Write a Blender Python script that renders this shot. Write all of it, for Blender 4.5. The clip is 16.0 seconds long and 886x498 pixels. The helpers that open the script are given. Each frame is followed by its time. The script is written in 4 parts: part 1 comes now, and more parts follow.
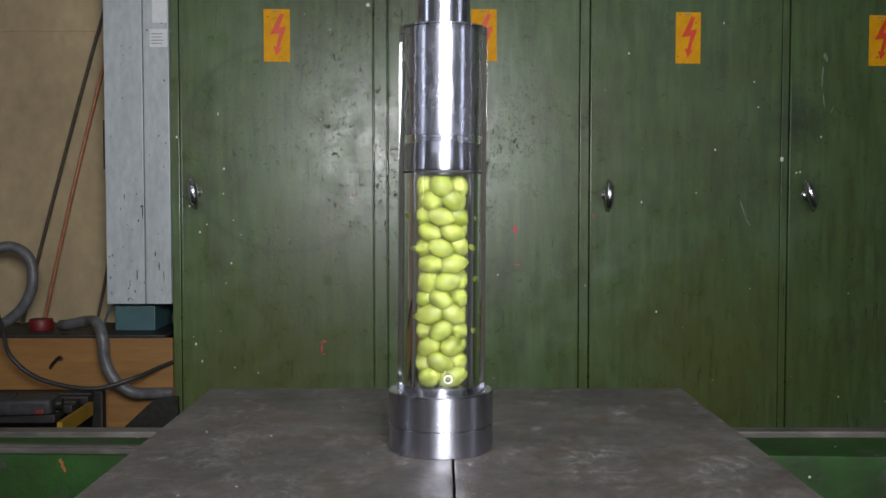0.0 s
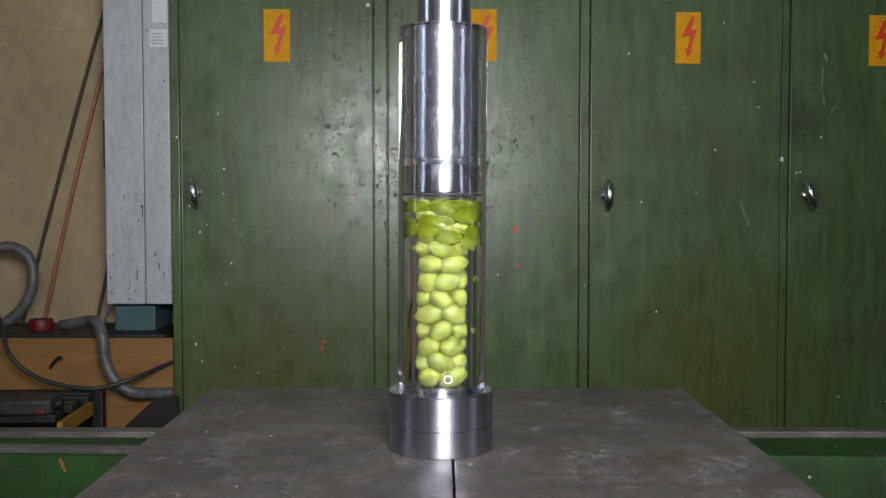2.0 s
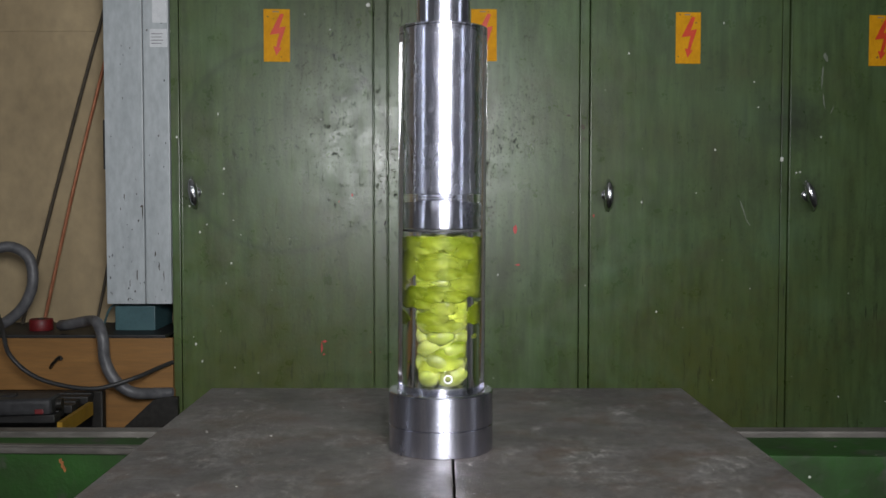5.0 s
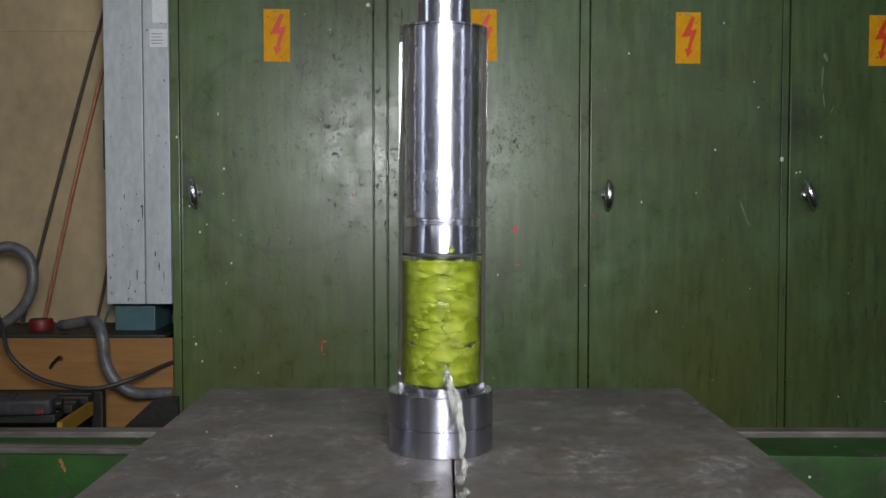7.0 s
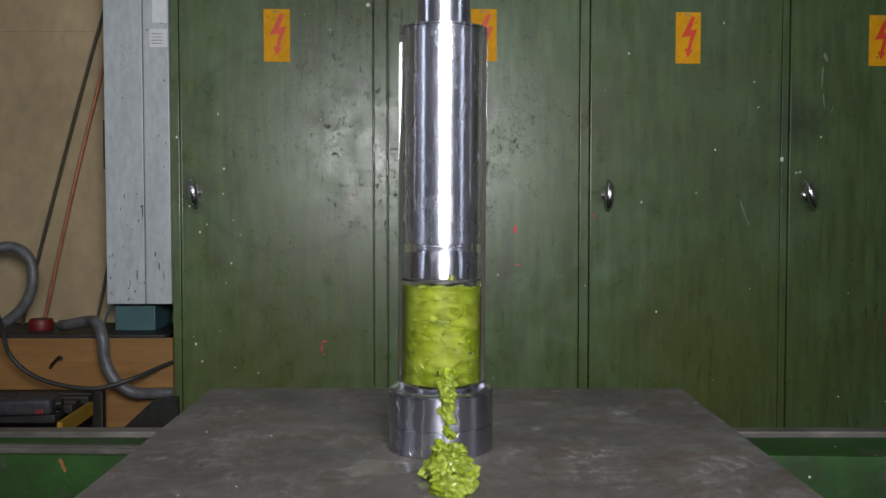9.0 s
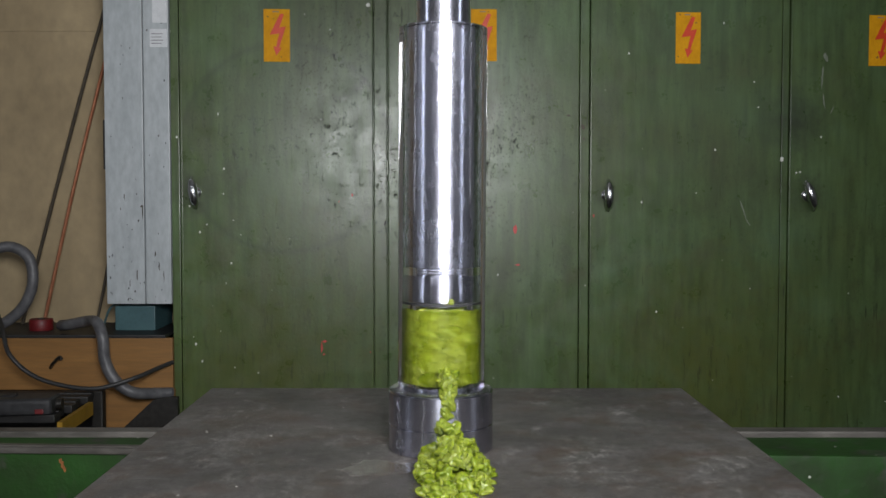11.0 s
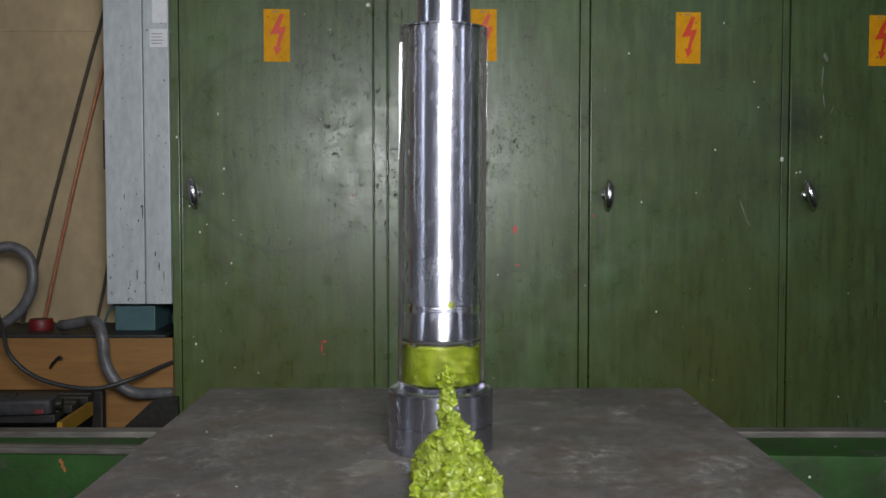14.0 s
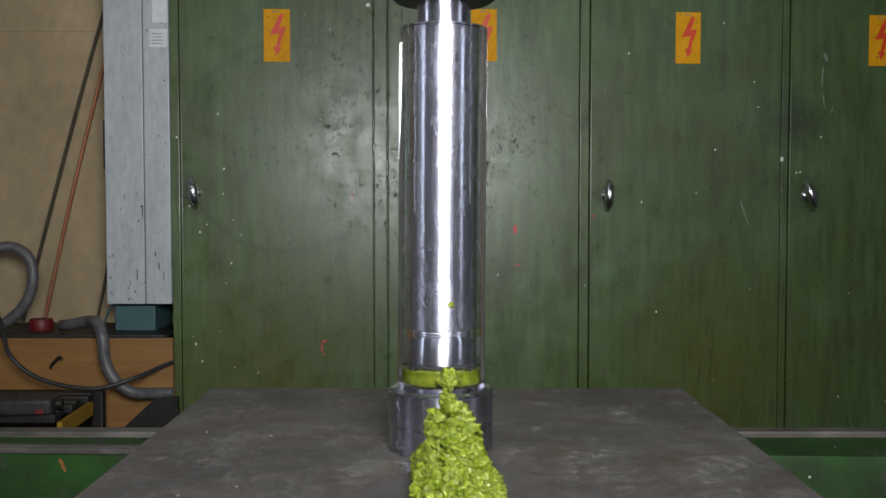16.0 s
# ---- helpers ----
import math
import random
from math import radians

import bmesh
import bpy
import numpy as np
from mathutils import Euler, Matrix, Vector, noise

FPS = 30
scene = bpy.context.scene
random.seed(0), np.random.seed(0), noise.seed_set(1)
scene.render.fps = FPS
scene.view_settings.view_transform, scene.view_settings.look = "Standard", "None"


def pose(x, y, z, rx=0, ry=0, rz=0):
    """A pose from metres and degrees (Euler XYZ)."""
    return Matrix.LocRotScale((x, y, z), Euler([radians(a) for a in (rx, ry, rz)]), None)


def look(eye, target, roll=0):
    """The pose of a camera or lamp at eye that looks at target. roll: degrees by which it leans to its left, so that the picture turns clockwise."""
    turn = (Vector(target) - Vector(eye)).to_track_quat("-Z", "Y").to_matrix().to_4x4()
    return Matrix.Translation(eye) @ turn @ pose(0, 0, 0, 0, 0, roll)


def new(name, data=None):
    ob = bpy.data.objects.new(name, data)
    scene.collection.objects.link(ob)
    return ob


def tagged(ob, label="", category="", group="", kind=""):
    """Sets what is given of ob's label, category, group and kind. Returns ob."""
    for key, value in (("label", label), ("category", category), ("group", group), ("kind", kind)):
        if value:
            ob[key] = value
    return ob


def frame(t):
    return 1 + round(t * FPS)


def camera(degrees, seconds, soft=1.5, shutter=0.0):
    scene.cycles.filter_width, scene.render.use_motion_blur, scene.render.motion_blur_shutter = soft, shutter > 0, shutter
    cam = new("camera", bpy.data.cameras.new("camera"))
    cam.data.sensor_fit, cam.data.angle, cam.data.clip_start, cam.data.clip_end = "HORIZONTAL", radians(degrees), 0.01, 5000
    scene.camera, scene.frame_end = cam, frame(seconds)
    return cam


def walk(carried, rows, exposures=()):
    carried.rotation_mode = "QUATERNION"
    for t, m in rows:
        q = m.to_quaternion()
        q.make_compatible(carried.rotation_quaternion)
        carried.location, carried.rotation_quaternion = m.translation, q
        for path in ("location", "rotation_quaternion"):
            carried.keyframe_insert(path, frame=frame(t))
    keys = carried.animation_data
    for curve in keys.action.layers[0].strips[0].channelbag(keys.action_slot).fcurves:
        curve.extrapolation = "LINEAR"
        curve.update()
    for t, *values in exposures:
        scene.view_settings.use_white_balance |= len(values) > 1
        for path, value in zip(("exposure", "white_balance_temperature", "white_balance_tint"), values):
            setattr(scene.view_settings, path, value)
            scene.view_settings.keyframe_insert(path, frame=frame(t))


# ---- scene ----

# metres; z = 0 is 3 mm above the press table, the tube stands on the origin
cam = camera(48.64, 16.0, soft=1.5)
EYE = (0.0026, -1.12, 0.276)
CAM = pose(*EYE, 90 - 2.574, 0, 0)
walk(cam, [(0.0, CAM), (16.0, CAM)], exposures=[(0.0, 0.0), (16.0, 0.0)])

FLOOR_Z, BORE, TUBE_R, BED = -0.90, 0.030, 0.050, 0.0705
LEAN = Matrix.Rotation(radians(0.35), 4, "Y")  # the tube stands a little out of plumb

# ---- light ----
world = bpy.data.worlds.new("world")
scene.world = world
world.use_nodes = True
world.node_tree.nodes["Background"].inputs[0].default_value = (0.5, 0.55, 0.6, 1)
world.node_tree.nodes["Background"].inputs[1].default_value = 0.01


def area(name, eye, target, sx, sy, watts, color, spread=180):
    data = bpy.data.lights.new(name, "AREA")
    data.shape, data.size, data.size_y, data.energy, data.color = "ELLIPSE" if spread < 180 else "RECTANGLE", sx, sy, watts, color
    data.spread = radians(spread)
    ob = new(name, data)
    ob.matrix_world = look(eye, target)
    return ob


area("panel_lamp", (0.18, -1.36, 0.62), (-0.12, 0.9, 0.52), 0.70, 0.45, 22.5, (0.96, 0.97, 1.0), 110)
area("side_lamp", (-1.75, -0.45, 0.85), (0, 0, 0.4), 0.22, 1.2, 2.6, (0.80, 0.86, 1.0))
area("side_lamp", (1.75, -0.45, 0.85), (0, 0, 0.4), 0.22, 1.2, 2.6, (0.80, 0.86, 1.0))
# unseen fill, added behind the camera to lift the walls mirrored in the rod
area("ceiling_fill", (-1.2, -2.1, 2.02), (-1.2, -2.1, 0), 1.4, 0.3, 7, (0.95, 0.96, 1.0))
area("ceiling_fill", (1.2, -2.1, 2.02), (1.2, -2.1, 0), 1.4, 0.3, 7, (0.95, 0.96, 1.0))


# ---- materials ----
def shader(name):
    m = bpy.data.materials.new(name)
    m.use_nodes = True
    nt = m.node_tree
    return m, nt, nt.nodes["Principled BSDF"]


def add(nt, kind, **values):
    n = nt.nodes.new(kind)
    for key, v in values.items():
        n.inputs[key].default_value = v
    return n


def ramp(nt, source, stops, ease="LINEAR"):
    n = nt.nodes.new("ShaderNodeValToRGB")
    n.color_ramp.interpolation = ease
    while len(n.color_ramp.elements) < len(stops):
        n.color_ramp.elements.new(0.5)
    for e, (p, c) in zip(n.color_ramp.elements, stops):
        e.position, e.color = p, (*c, 1) if len(c) == 3 else c
    nt.links.new(source, n.inputs[0])
    return n.outputs[0]


def grey(v):
    return (v, v, v)


def mix(nt, fac, a, b, mode="MIX"):
    n = nt.nodes.new("ShaderNodeMix")
    n.data_type, n.blend_type = "RGBA", mode
    for value, slot in ((fac, 0), (a, 6), (b, 7)):
        if isinstance(value, (int, float)):
            n.inputs[slot].default_value = value
        elif isinstance(value, tuple):
            n.inputs[slot].default_value = (*value, 1)
        else:
            nt.links.new(value, n.inputs[slot])
    return n.outputs[2]


def coords(nt, scale=(1, 1, 1), where="Object"):
    tc = nt.nodes.new("ShaderNodeTexCoord")
    mp = add(nt, "ShaderNodeMapping", Scale=scale)
    nt.links.new(tc.outputs[where], mp.inputs[0])
    return mp.outputs[0]


def noise_at(nt, vec, scale, detail=4.0, rough=0.6):
    n = add(nt, "ShaderNodeTexNoise", Scale=scale, Detail=detail, Roughness=rough)
    nt.links.new(vec, n.inputs["Vector"])
    return n.outputs["Fac"]


def dots_at(nt, vec, scale, edge, chance):
    """Scattered spots: 1 inside a spot."""
    v = add(nt, "ShaderNodeTexVoronoi", Scale=scale)
    nt.links.new(vec, v.inputs["Vector"])
    near = ramp(nt, v.outputs["Distance"], [(edge * 0.6, grey(1)), (edge, grey(0))])
    pick = ramp(nt, v.outputs["Color"], [(chance, grey(1)), (chance + 0.02, grey(0))])
    return mix(nt, 1.0, near, pick, "MULTIPLY")


def spot_at(nt, vec, centre, radius, width, fog, most):
    """A soft ragged ring (radius 0: a patch) in x and z: 1 on it."""
    off = nt.nodes.new("ShaderNodeVectorMath")
    off.operation = "SUBTRACT"
    nt.links.new(vec, off.inputs[0])
    off.inputs[1].default_value = (centre[0], 0, centre[1])
    flat = nt.nodes.new("ShaderNodeVectorMath")
    flat.operation = "MULTIPLY"
    nt.links.new(off.outputs[0], flat.inputs[0])
    flat.inputs[1].default_value = (1, 0, 1)
    far = nt.nodes.new("ShaderNodeVectorMath")
    far.operation = "LENGTH"
    nt.links.new(flat.outputs[0], far.inputs[0])
    value = far.outputs["Value"]
    for kind, amount in (("SUBTRACT", radius), ("ABSOLUTE", 0), ("DIVIDE", width)):
        n = nt.nodes.new("ShaderNodeMath")
        n.operation = kind
        nt.links.new(value, n.inputs[0])
        n.inputs[1].default_value = amount
        value = n.outputs[0]
    ragged = nt.nodes.new("ShaderNodeMath")
    ragged.operation = "MULTIPLY_ADD"
    nt.links.new(fog, ragged.inputs[0])
    ragged.inputs[1].default_value = 1.6
    nt.links.new(value, ragged.inputs[2])
    half = nt.nodes.new("ShaderNodeMath")
    half.operation = "MULTIPLY"
    nt.links.new(ragged.outputs[0], half.inputs[0])
    half.inputs[1].default_value = 0.5
    return ramp(nt, half.outputs[0], [(0.38, grey(most)), (0.62, grey(most * 0.45)), (0.86, grey(0))])


def bump(nt, height, bsdf, strength=0.2, distance=0.002):
    b = add(nt, "ShaderNodeBump", Strength=strength, Distance=distance)
    nt.links.new(height, b.inputs["Height"])
    nt.links.new(b.outputs[0], bsdf.inputs["Normal"])


def plain(name, c1, c2, scale=20, rough=0.5, metal=0.0, stretch=(1, 1, 1), strength=0.15, spread=0.12, distance=0.002):
    m, nt, b = shader(name)
    vec = coords(nt, stretch)
    big, fine = noise_at(nt, vec, scale), noise_at(nt, vec, scale * 9)
    col = ramp(nt, big, [(0.3, c1), (0.7, c2)])
    nt.links.new(mix(nt, 0.25, col, ramp(nt, fine, [(0.3, grey(0.25)), (0.7, grey(0.75))]), "OVERLAY"), b.inputs["Base Color"])
    nt.links.new(ramp(nt, fine, [(0.25, grey(max(rough - spread, 0.02))), (0.75, grey(rough + spread))]), b.inputs["Roughness"])
    b.inputs["Metallic"].default_value = metal
    bump(nt, fine, b, strength, distance)
    return m


def paint_green():
    """Old glossy green cabinet paint: long vertical wipes, grime, dark chips and pale flecks."""
    m, nt, b = shader("green_cabinet_paint")
    flat, tall = coords(nt), coords(nt, (1, 1, 0.12))
    wipe, cloud = noise_at(nt, tall, 38, 5), noise_at(nt, flat, 3.2, 5)
    col = ramp(nt, cloud, [(0.30, (0.057, 0.077, 0.022)), (0.50, (0.064, 0.102, 0.033)), (0.72, (0.075, 0.126, 0.052))])
    col = mix(nt, 0.55, col, ramp(nt, wipe, [(0.28, grey(0.20)), (0.64, grey(0.66))]), "OVERLAY")
    patch = ramp(nt, noise_at(nt, flat, 5.5, 3), [(0.42, grey(0)), (0.56, grey(1))])
    chips = mix(nt, 1.0, ramp(nt, noise_at(nt, coords(nt, (1, 1, 0.75)), 62, 7, 0.72), [(0.568, grey(0)), (0.625, grey(1))]), patch, "MULTIPLY")
    fog = noise_at(nt, flat, 22, 5, 0.7)
    worn = mix(nt, 1.0, spot_at(nt, flat, (-0.10, 0.40), 0.0, 0.75, fog, 1.0), grey(0.22), "ADD")
    chips = mix(nt, 1.0, chips, worn, "MULTIPLY")
    runs = ramp(nt, noise_at(nt, coords(nt, (1, 1, 0.10)), 90, 2), [(0.66, grey(0)), (0.74, grey(0.7))])
    col = mix(nt, mix(nt, 1.0, runs, patch, "MULTIPLY"), col, (0.022, 0.026, 0.012))
    col = mix(nt, chips, col, (0.016, 0.017, 0.012))
    col = mix(nt, dots_at(nt, flat, 24, 0.085, 0.16), col, (0.36, 0.38, 0.30))
    pits = mix(nt, 1.0, ramp(nt, noise_at(nt, coords(nt, (1, 1, 0.8)), 150, 5, 0.7), [(0.568, grey(0)), (0.635, grey(1))]), ramp(nt, noise_at(nt, flat, 2.3, 3), [(0.42, grey(0)), (0.56, grey(0.9))]), "MULTIPLY")
    pits = mix(nt, 1.0, pits, worn, "MULTIPLY")
    col = mix(nt, pits, col, (0.022, 0.019, 0.009))
    smear = ramp(nt, noise_at(nt, coords(nt, (1.4, 1, 0.7)), 6.5, 7, 0.7), [(0.53, grey(0)), (0.70, grey(0.6))])
    col = mix(nt, smear, col, (0.038, 0.046, 0.018))
    rust = ramp(nt, noise_at(nt, flat, 4.1, 4), [(0.60, grey(0)), (0.75, grey(0.55))])
    col = mix(nt, rust, col, (0.064, 0.060, 0.028))
    # faded olive patches and dark drips low on the doors
    for x, z, reach in ((-0.48, -0.20, 0.55), (0.80, -0.22, 0.50)):
        low = spot_at(nt, flat, (x, z), 0.0, reach, fog, 0.75)
        col = mix(nt, low, col, (0.080, 0.092, 0.020))
        drip = ramp(nt, noise_at(nt, coords(nt, (1, 1, 0.14)), 75, 4, 0.7), [(0.56, grey(0)), (0.66, grey(0.9))])
        col = mix(nt, mix(nt, 1.0, drip, low, "MULTIPLY"), col, (0.026, 0.026, 0.011))
    # hand grime round the handles and a curved greasy wipe on the first door
    for x, z, reach in ((-0.7120, 0.312, 0.085), (0.4870, 0.305, 0.05), (1.0920, 0.305, 0.08), (1.0500, 0.52, 0.13)):
        col = mix(nt, spot_at(nt, flat, (x, z), 0.0, reach, fog, 0.75), col, (0.020, 0.022, 0.013))
    arc = mix(nt, 1.0, spot_at(nt, flat, (-0.31, 0.678), 0.095, 0.020, fog, 0.8), spot_at(nt, flat, (-0.255, 0.635), 0.0, 0.10, fog, 1.0), "MULTIPLY")
    arc = mix(nt, 1.0, arc, spot_at(nt, flat, (-0.45, 0.44), 0.30, 0.018, fog, 0.35), "ADD")
    col = mix(nt, arc, col, (0.018, 0.022, 0.010))
    nt.links.new(col, b.inputs["Base Color"])
    dull = mix(nt, 1.0, mix(nt, 1.0, chips, pits, "ADD"), mix(nt, 0.75, smear, runs), "ADD")
    dull = mix(nt, 1.0, dull, grey(0.55), "MULTIPLY")
    gloss = ramp(nt, noise_at(nt, flat, 14, 6), [(0.3, grey(0.24)), (0.7, grey(0.42))])
    nt.links.new(mix(nt, dull, gloss, grey(0.85)), b.inputs["Roughness"])
    nt.links.new(mix(nt, dull, grey(0.5), grey(0.0)), b.inputs["Specular IOR Level"])
    both = mix(nt, 0.55, noise_at(nt, flat, 7, 3), noise_at(nt, flat, 110, 3))
    bump(nt, mix(nt, 0.5, both, mix(nt, 1.0, both, chips, "SUBTRACT")), b, 0.13, 0.004)
    return m


def steel_turned(name, tint=0.55, rough=0.24, along=0.85):
    """Turned steel: fine rings round the axis spread its highlights up and down."""
    m, nt, b = shader(name)
    vec = coords(nt, (1, 1, 0.25))
    # blue cast in the base colour stands in for bluish lamp light it mirrors
    col = ramp(nt, noise_at(nt, vec, 40, 4), [(0.3, (tint * 0.82, tint * 0.83, tint * 0.97)), (0.7, (tint * 0.94, tint * 0.95, tint * 1.10))])
    band = noise_at(nt, coords(nt, (1, 1, 0.02)), 260, 3, 0.7)
    col = mix(nt, 0.35, col, ramp(nt, band, [(0.3, grey(0.30)), (0.7, grey(0.70))]), "OVERLAY")
    nt.links.new(col, b.inputs["Base Color"])
    b.inputs["Metallic"].default_value = 1.0
    smudge = noise_at(nt, coords(nt, (1, 1, 0.3)), 60, 5, 0.7)
    nt.links.new(ramp(nt, smudge, [(0.35, grey(rough * 0.85)), (0.7, grey(rough * 1.35))]), b.inputs["Roughness"])
    b.inputs["Anisotropic"].default_value = along
    b.inputs["Anisotropic Rotation"].default_value = 0.25
    tg = nt.nodes.new("ShaderNodeTangent")
    tg.direction_type, tg.axis = "RADIAL", "Z"
    nt.links.new(tg.outputs[0], b.inputs["Tangent"])
    return m


def table_steel():
    """Dark mill-scale plate: brown stains, rubbed patches, powdery scuffs and short scratches."""
    m, nt, b = shader("table_steel")
    flat, wide = coords(nt), coords(nt, (1, 0.6, 1))
    col = ramp(nt, noise_at(nt, flat, 5, 7, 0.65), [(0.30, (0.056, 0.051, 0.048)), (0.50, (0.095, 0.089, 0.083)), (0.72, (0.142, 0.133, 0.124))])
    col = mix(nt, ramp(nt, noise_at(nt, flat, 3.1, 4), [(0.50, grey(0)), (0.68, grey(0.45))]), col, (0.062, 0.046, 0.036))
    zone = ramp(nt, noise_at(nt, flat, 9, 5), [(0.46, grey(0)), (0.64, grey(1))])
    scuff = ramp(nt, noise_at(nt, coords(nt, (1, 0.5, 1)), 70, 8, 0.8), [(0.52, grey(0)), (0.66, grey(0.7))])
    col = mix(nt, mix(nt, 1.0, scuff, zone, "MULTIPLY"), col, (0.42, 0.395, 0.37))
    col = mix(nt, 0.9, col, ramp(nt, noise_at(nt, flat, 150, 6, 0.85), [(0.3, grey(0.24)), (0.7, grey(0.76))]), "OVERLAY")
    col = mix(nt, mix(nt, 1.0, dots_at(nt, flat, 420, 0.30, 0.25), ramp(nt, noise_at(nt, flat, 4, 4), [(0.45, grey(0)), (0.6, grey(0.8))]), "MULTIPLY"), col, (0.26, 0.25, 0.23))
    line = ramp(nt, noise_at(nt, coords(nt, (0.12, 1.6, 1)), 70, 2), [(0.70, grey(0)), (0.76, grey(0.5))])
    col = mix(nt, line, col, (0.21, 0.20, 0.19))
    bloom = ramp(nt, noise_at(nt, flat, 11, 6, 0.7), [(0.50, grey(0)), (0.66, grey(0.75))])
    col = mix(nt, bloom, col, (0.085, 0.060, 0.046))
    col = mix(nt, mix(nt, 1.0, dots_at(nt, flat, 260, 0.26, 0.40), zone, "MULTIPLY"), col, (0.30, 0.28, 0.26))
    nt.links.new(col, b.inputs["Base Color"])
    b.inputs["Metallic"].default_value = 0.3
    nt.links.new(ramp(nt, noise_at(nt, flat, 14, 6), [(0.3, grey(0.32)), (0.7, grey(0.68))]), b.inputs["Roughness"])
    bump(nt, mix(nt, 0.5, noise_at(nt, wide, 90, 6), noise_at(nt, flat, 320, 5, 0.75)), b, 0.65, 0.0020)
    return m


def beam_paint():
    """Bright green press paint, greasy and scraped."""
    m, nt, b = shader("press_beam_paint")
    flat = coords(nt)
    col = ramp(nt, noise_at(nt, flat, 9, 5), [(0.3, (0.010, 0.018, 0.005)), (0.5, (0.010, 0.034, 0.005)), (0.75, (0.013, 0.058, 0.007))])
    col = mix(nt, ramp(nt, noise_at(nt, flat, 16, 6), [(0.55, grey(0)), (0.66, grey(0.8))]), col, (0.035, 0.034, 0.028))
    col = mix(nt, dots_at(nt, flat, 60, 0.16, 0.25), col, (0.30, 0.31, 0.26))
    nt.links.new(col, b.inputs["Base Color"])
    b.inputs["Roughness"].default_value = 0.6
    b.inputs["Specular IOR Level"].default_value = 0.25
    bump(nt, noise_at(nt, flat, 60, 4), b, 0.4, 0.003)
    return m


def grape_skin(name, dark, light, coat, through_light, pale, grain=(1, 1, 0.3), fine=0.06, grit=70, streak=0.3):
    m, nt, b = shader(name)
    vec = coords(nt)
    info = nt.nodes.new("ShaderNodeObjectInfo")
    col = ramp(nt, noise_at(nt, vec, grit, 4), [(0.32, dark), (0.68, light)])
    col = mix(nt, ramp(nt, info.outputs["Random"], [(0, grey(0)), (1, grey(0.35))]), col, pale)
    veins = ramp(nt, noise_at(nt, coords(nt, grain), 200, 4), [(0.50, grey(0)), (0.72, grey(streak))])
    col = mix(nt, veins, col, tuple(min(v * 1.5, 1) for v in pale))
    nt.links.new(col, b.inputs["Base Color"])
    b.inputs["Roughness"].default_value = 0.32
    b.inputs["Subsurface Weight"].default_value = through_light
    b.inputs["Subsurface Radius"].default_value = (0.9, 1.0, 0.25)
    b.inputs["Subsurface Scale"].default_value = 0.006
    b.inputs["Coat Weight"].default_value = coat
    b.inputs["Coat Roughness"].default_value = 0.12
    bump(nt, noise_at(nt, vec, 2.6 * grit, 3), b, fine, 0.0015)
    return m


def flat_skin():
    """A grape pressed flat on the glass: pale fleshy middle, darker green towards its rim, a thin pale edge, all by
    colour.
    """
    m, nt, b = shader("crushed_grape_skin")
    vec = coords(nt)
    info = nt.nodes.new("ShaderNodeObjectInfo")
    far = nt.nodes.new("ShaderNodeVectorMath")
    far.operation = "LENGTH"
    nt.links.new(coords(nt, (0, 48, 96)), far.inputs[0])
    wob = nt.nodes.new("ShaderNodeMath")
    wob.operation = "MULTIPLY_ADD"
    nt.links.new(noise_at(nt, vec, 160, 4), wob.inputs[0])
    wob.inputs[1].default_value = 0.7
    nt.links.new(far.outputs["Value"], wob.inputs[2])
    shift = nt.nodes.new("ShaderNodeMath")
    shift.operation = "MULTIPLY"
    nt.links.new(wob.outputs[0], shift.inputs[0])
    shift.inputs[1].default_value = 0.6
    # the dark ring and pale line draw each pressed grape's outline into the colour
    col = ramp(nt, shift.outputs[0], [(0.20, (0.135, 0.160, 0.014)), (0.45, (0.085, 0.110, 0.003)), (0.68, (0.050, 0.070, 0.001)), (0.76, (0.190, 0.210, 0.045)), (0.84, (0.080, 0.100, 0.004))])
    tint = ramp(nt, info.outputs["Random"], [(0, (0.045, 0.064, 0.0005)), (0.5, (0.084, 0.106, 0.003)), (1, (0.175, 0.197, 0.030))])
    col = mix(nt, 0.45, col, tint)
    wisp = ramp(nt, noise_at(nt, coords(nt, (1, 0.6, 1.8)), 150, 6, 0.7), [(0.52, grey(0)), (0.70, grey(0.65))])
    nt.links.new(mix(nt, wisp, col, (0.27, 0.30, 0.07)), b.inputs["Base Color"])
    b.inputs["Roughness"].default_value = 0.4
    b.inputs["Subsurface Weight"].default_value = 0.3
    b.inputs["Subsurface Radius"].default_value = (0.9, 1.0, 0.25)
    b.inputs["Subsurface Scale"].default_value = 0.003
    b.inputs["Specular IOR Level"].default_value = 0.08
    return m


def clear(name, color, ior, rough=0.0):
    m, nt, b = shader(name)
    b.inputs["Base Color"].default_value = (*color, 1)
    b.inputs["Transmission Weight"].default_value = 1.0
    b.inputs["IOR"].default_value = ior
    b.inputs["Roughness"].default_value = rough
    return m


CRUMB = plain("pale_grit", (0.22, 0.21, 0.19), (0.45, 0.43, 0.40), 90, 0.7)
WATER = clear("clear_juice", (0.96, 0.97, 0.93), 1.34, 0.04)
FROST = plain("frosted_acrylic", (0.34, 0.36, 0.35), (0.60, 0.62, 0.61), 200, 0.5)
GREEN = paint_green()
STEEL = steel_turned("turned_steel", 0.58, 0.22)
ROD_STEEL = steel_turned("polished_rod_steel", 0.70, 0.25, 0.70)
TABLE = table_steel()
BEAM = beam_paint()
ACRYLIC = clear("clear_acrylic", (0.985, 0.99, 0.99), 1.49, 0.03)
JUICE = clear("cloudy_juice", (0.80, 0.82, 0.76), 1.34, 0.15)
JUICE.node_tree.nodes["Principled BSDF"].inputs["Transmission Weight"].default_value = 0.75
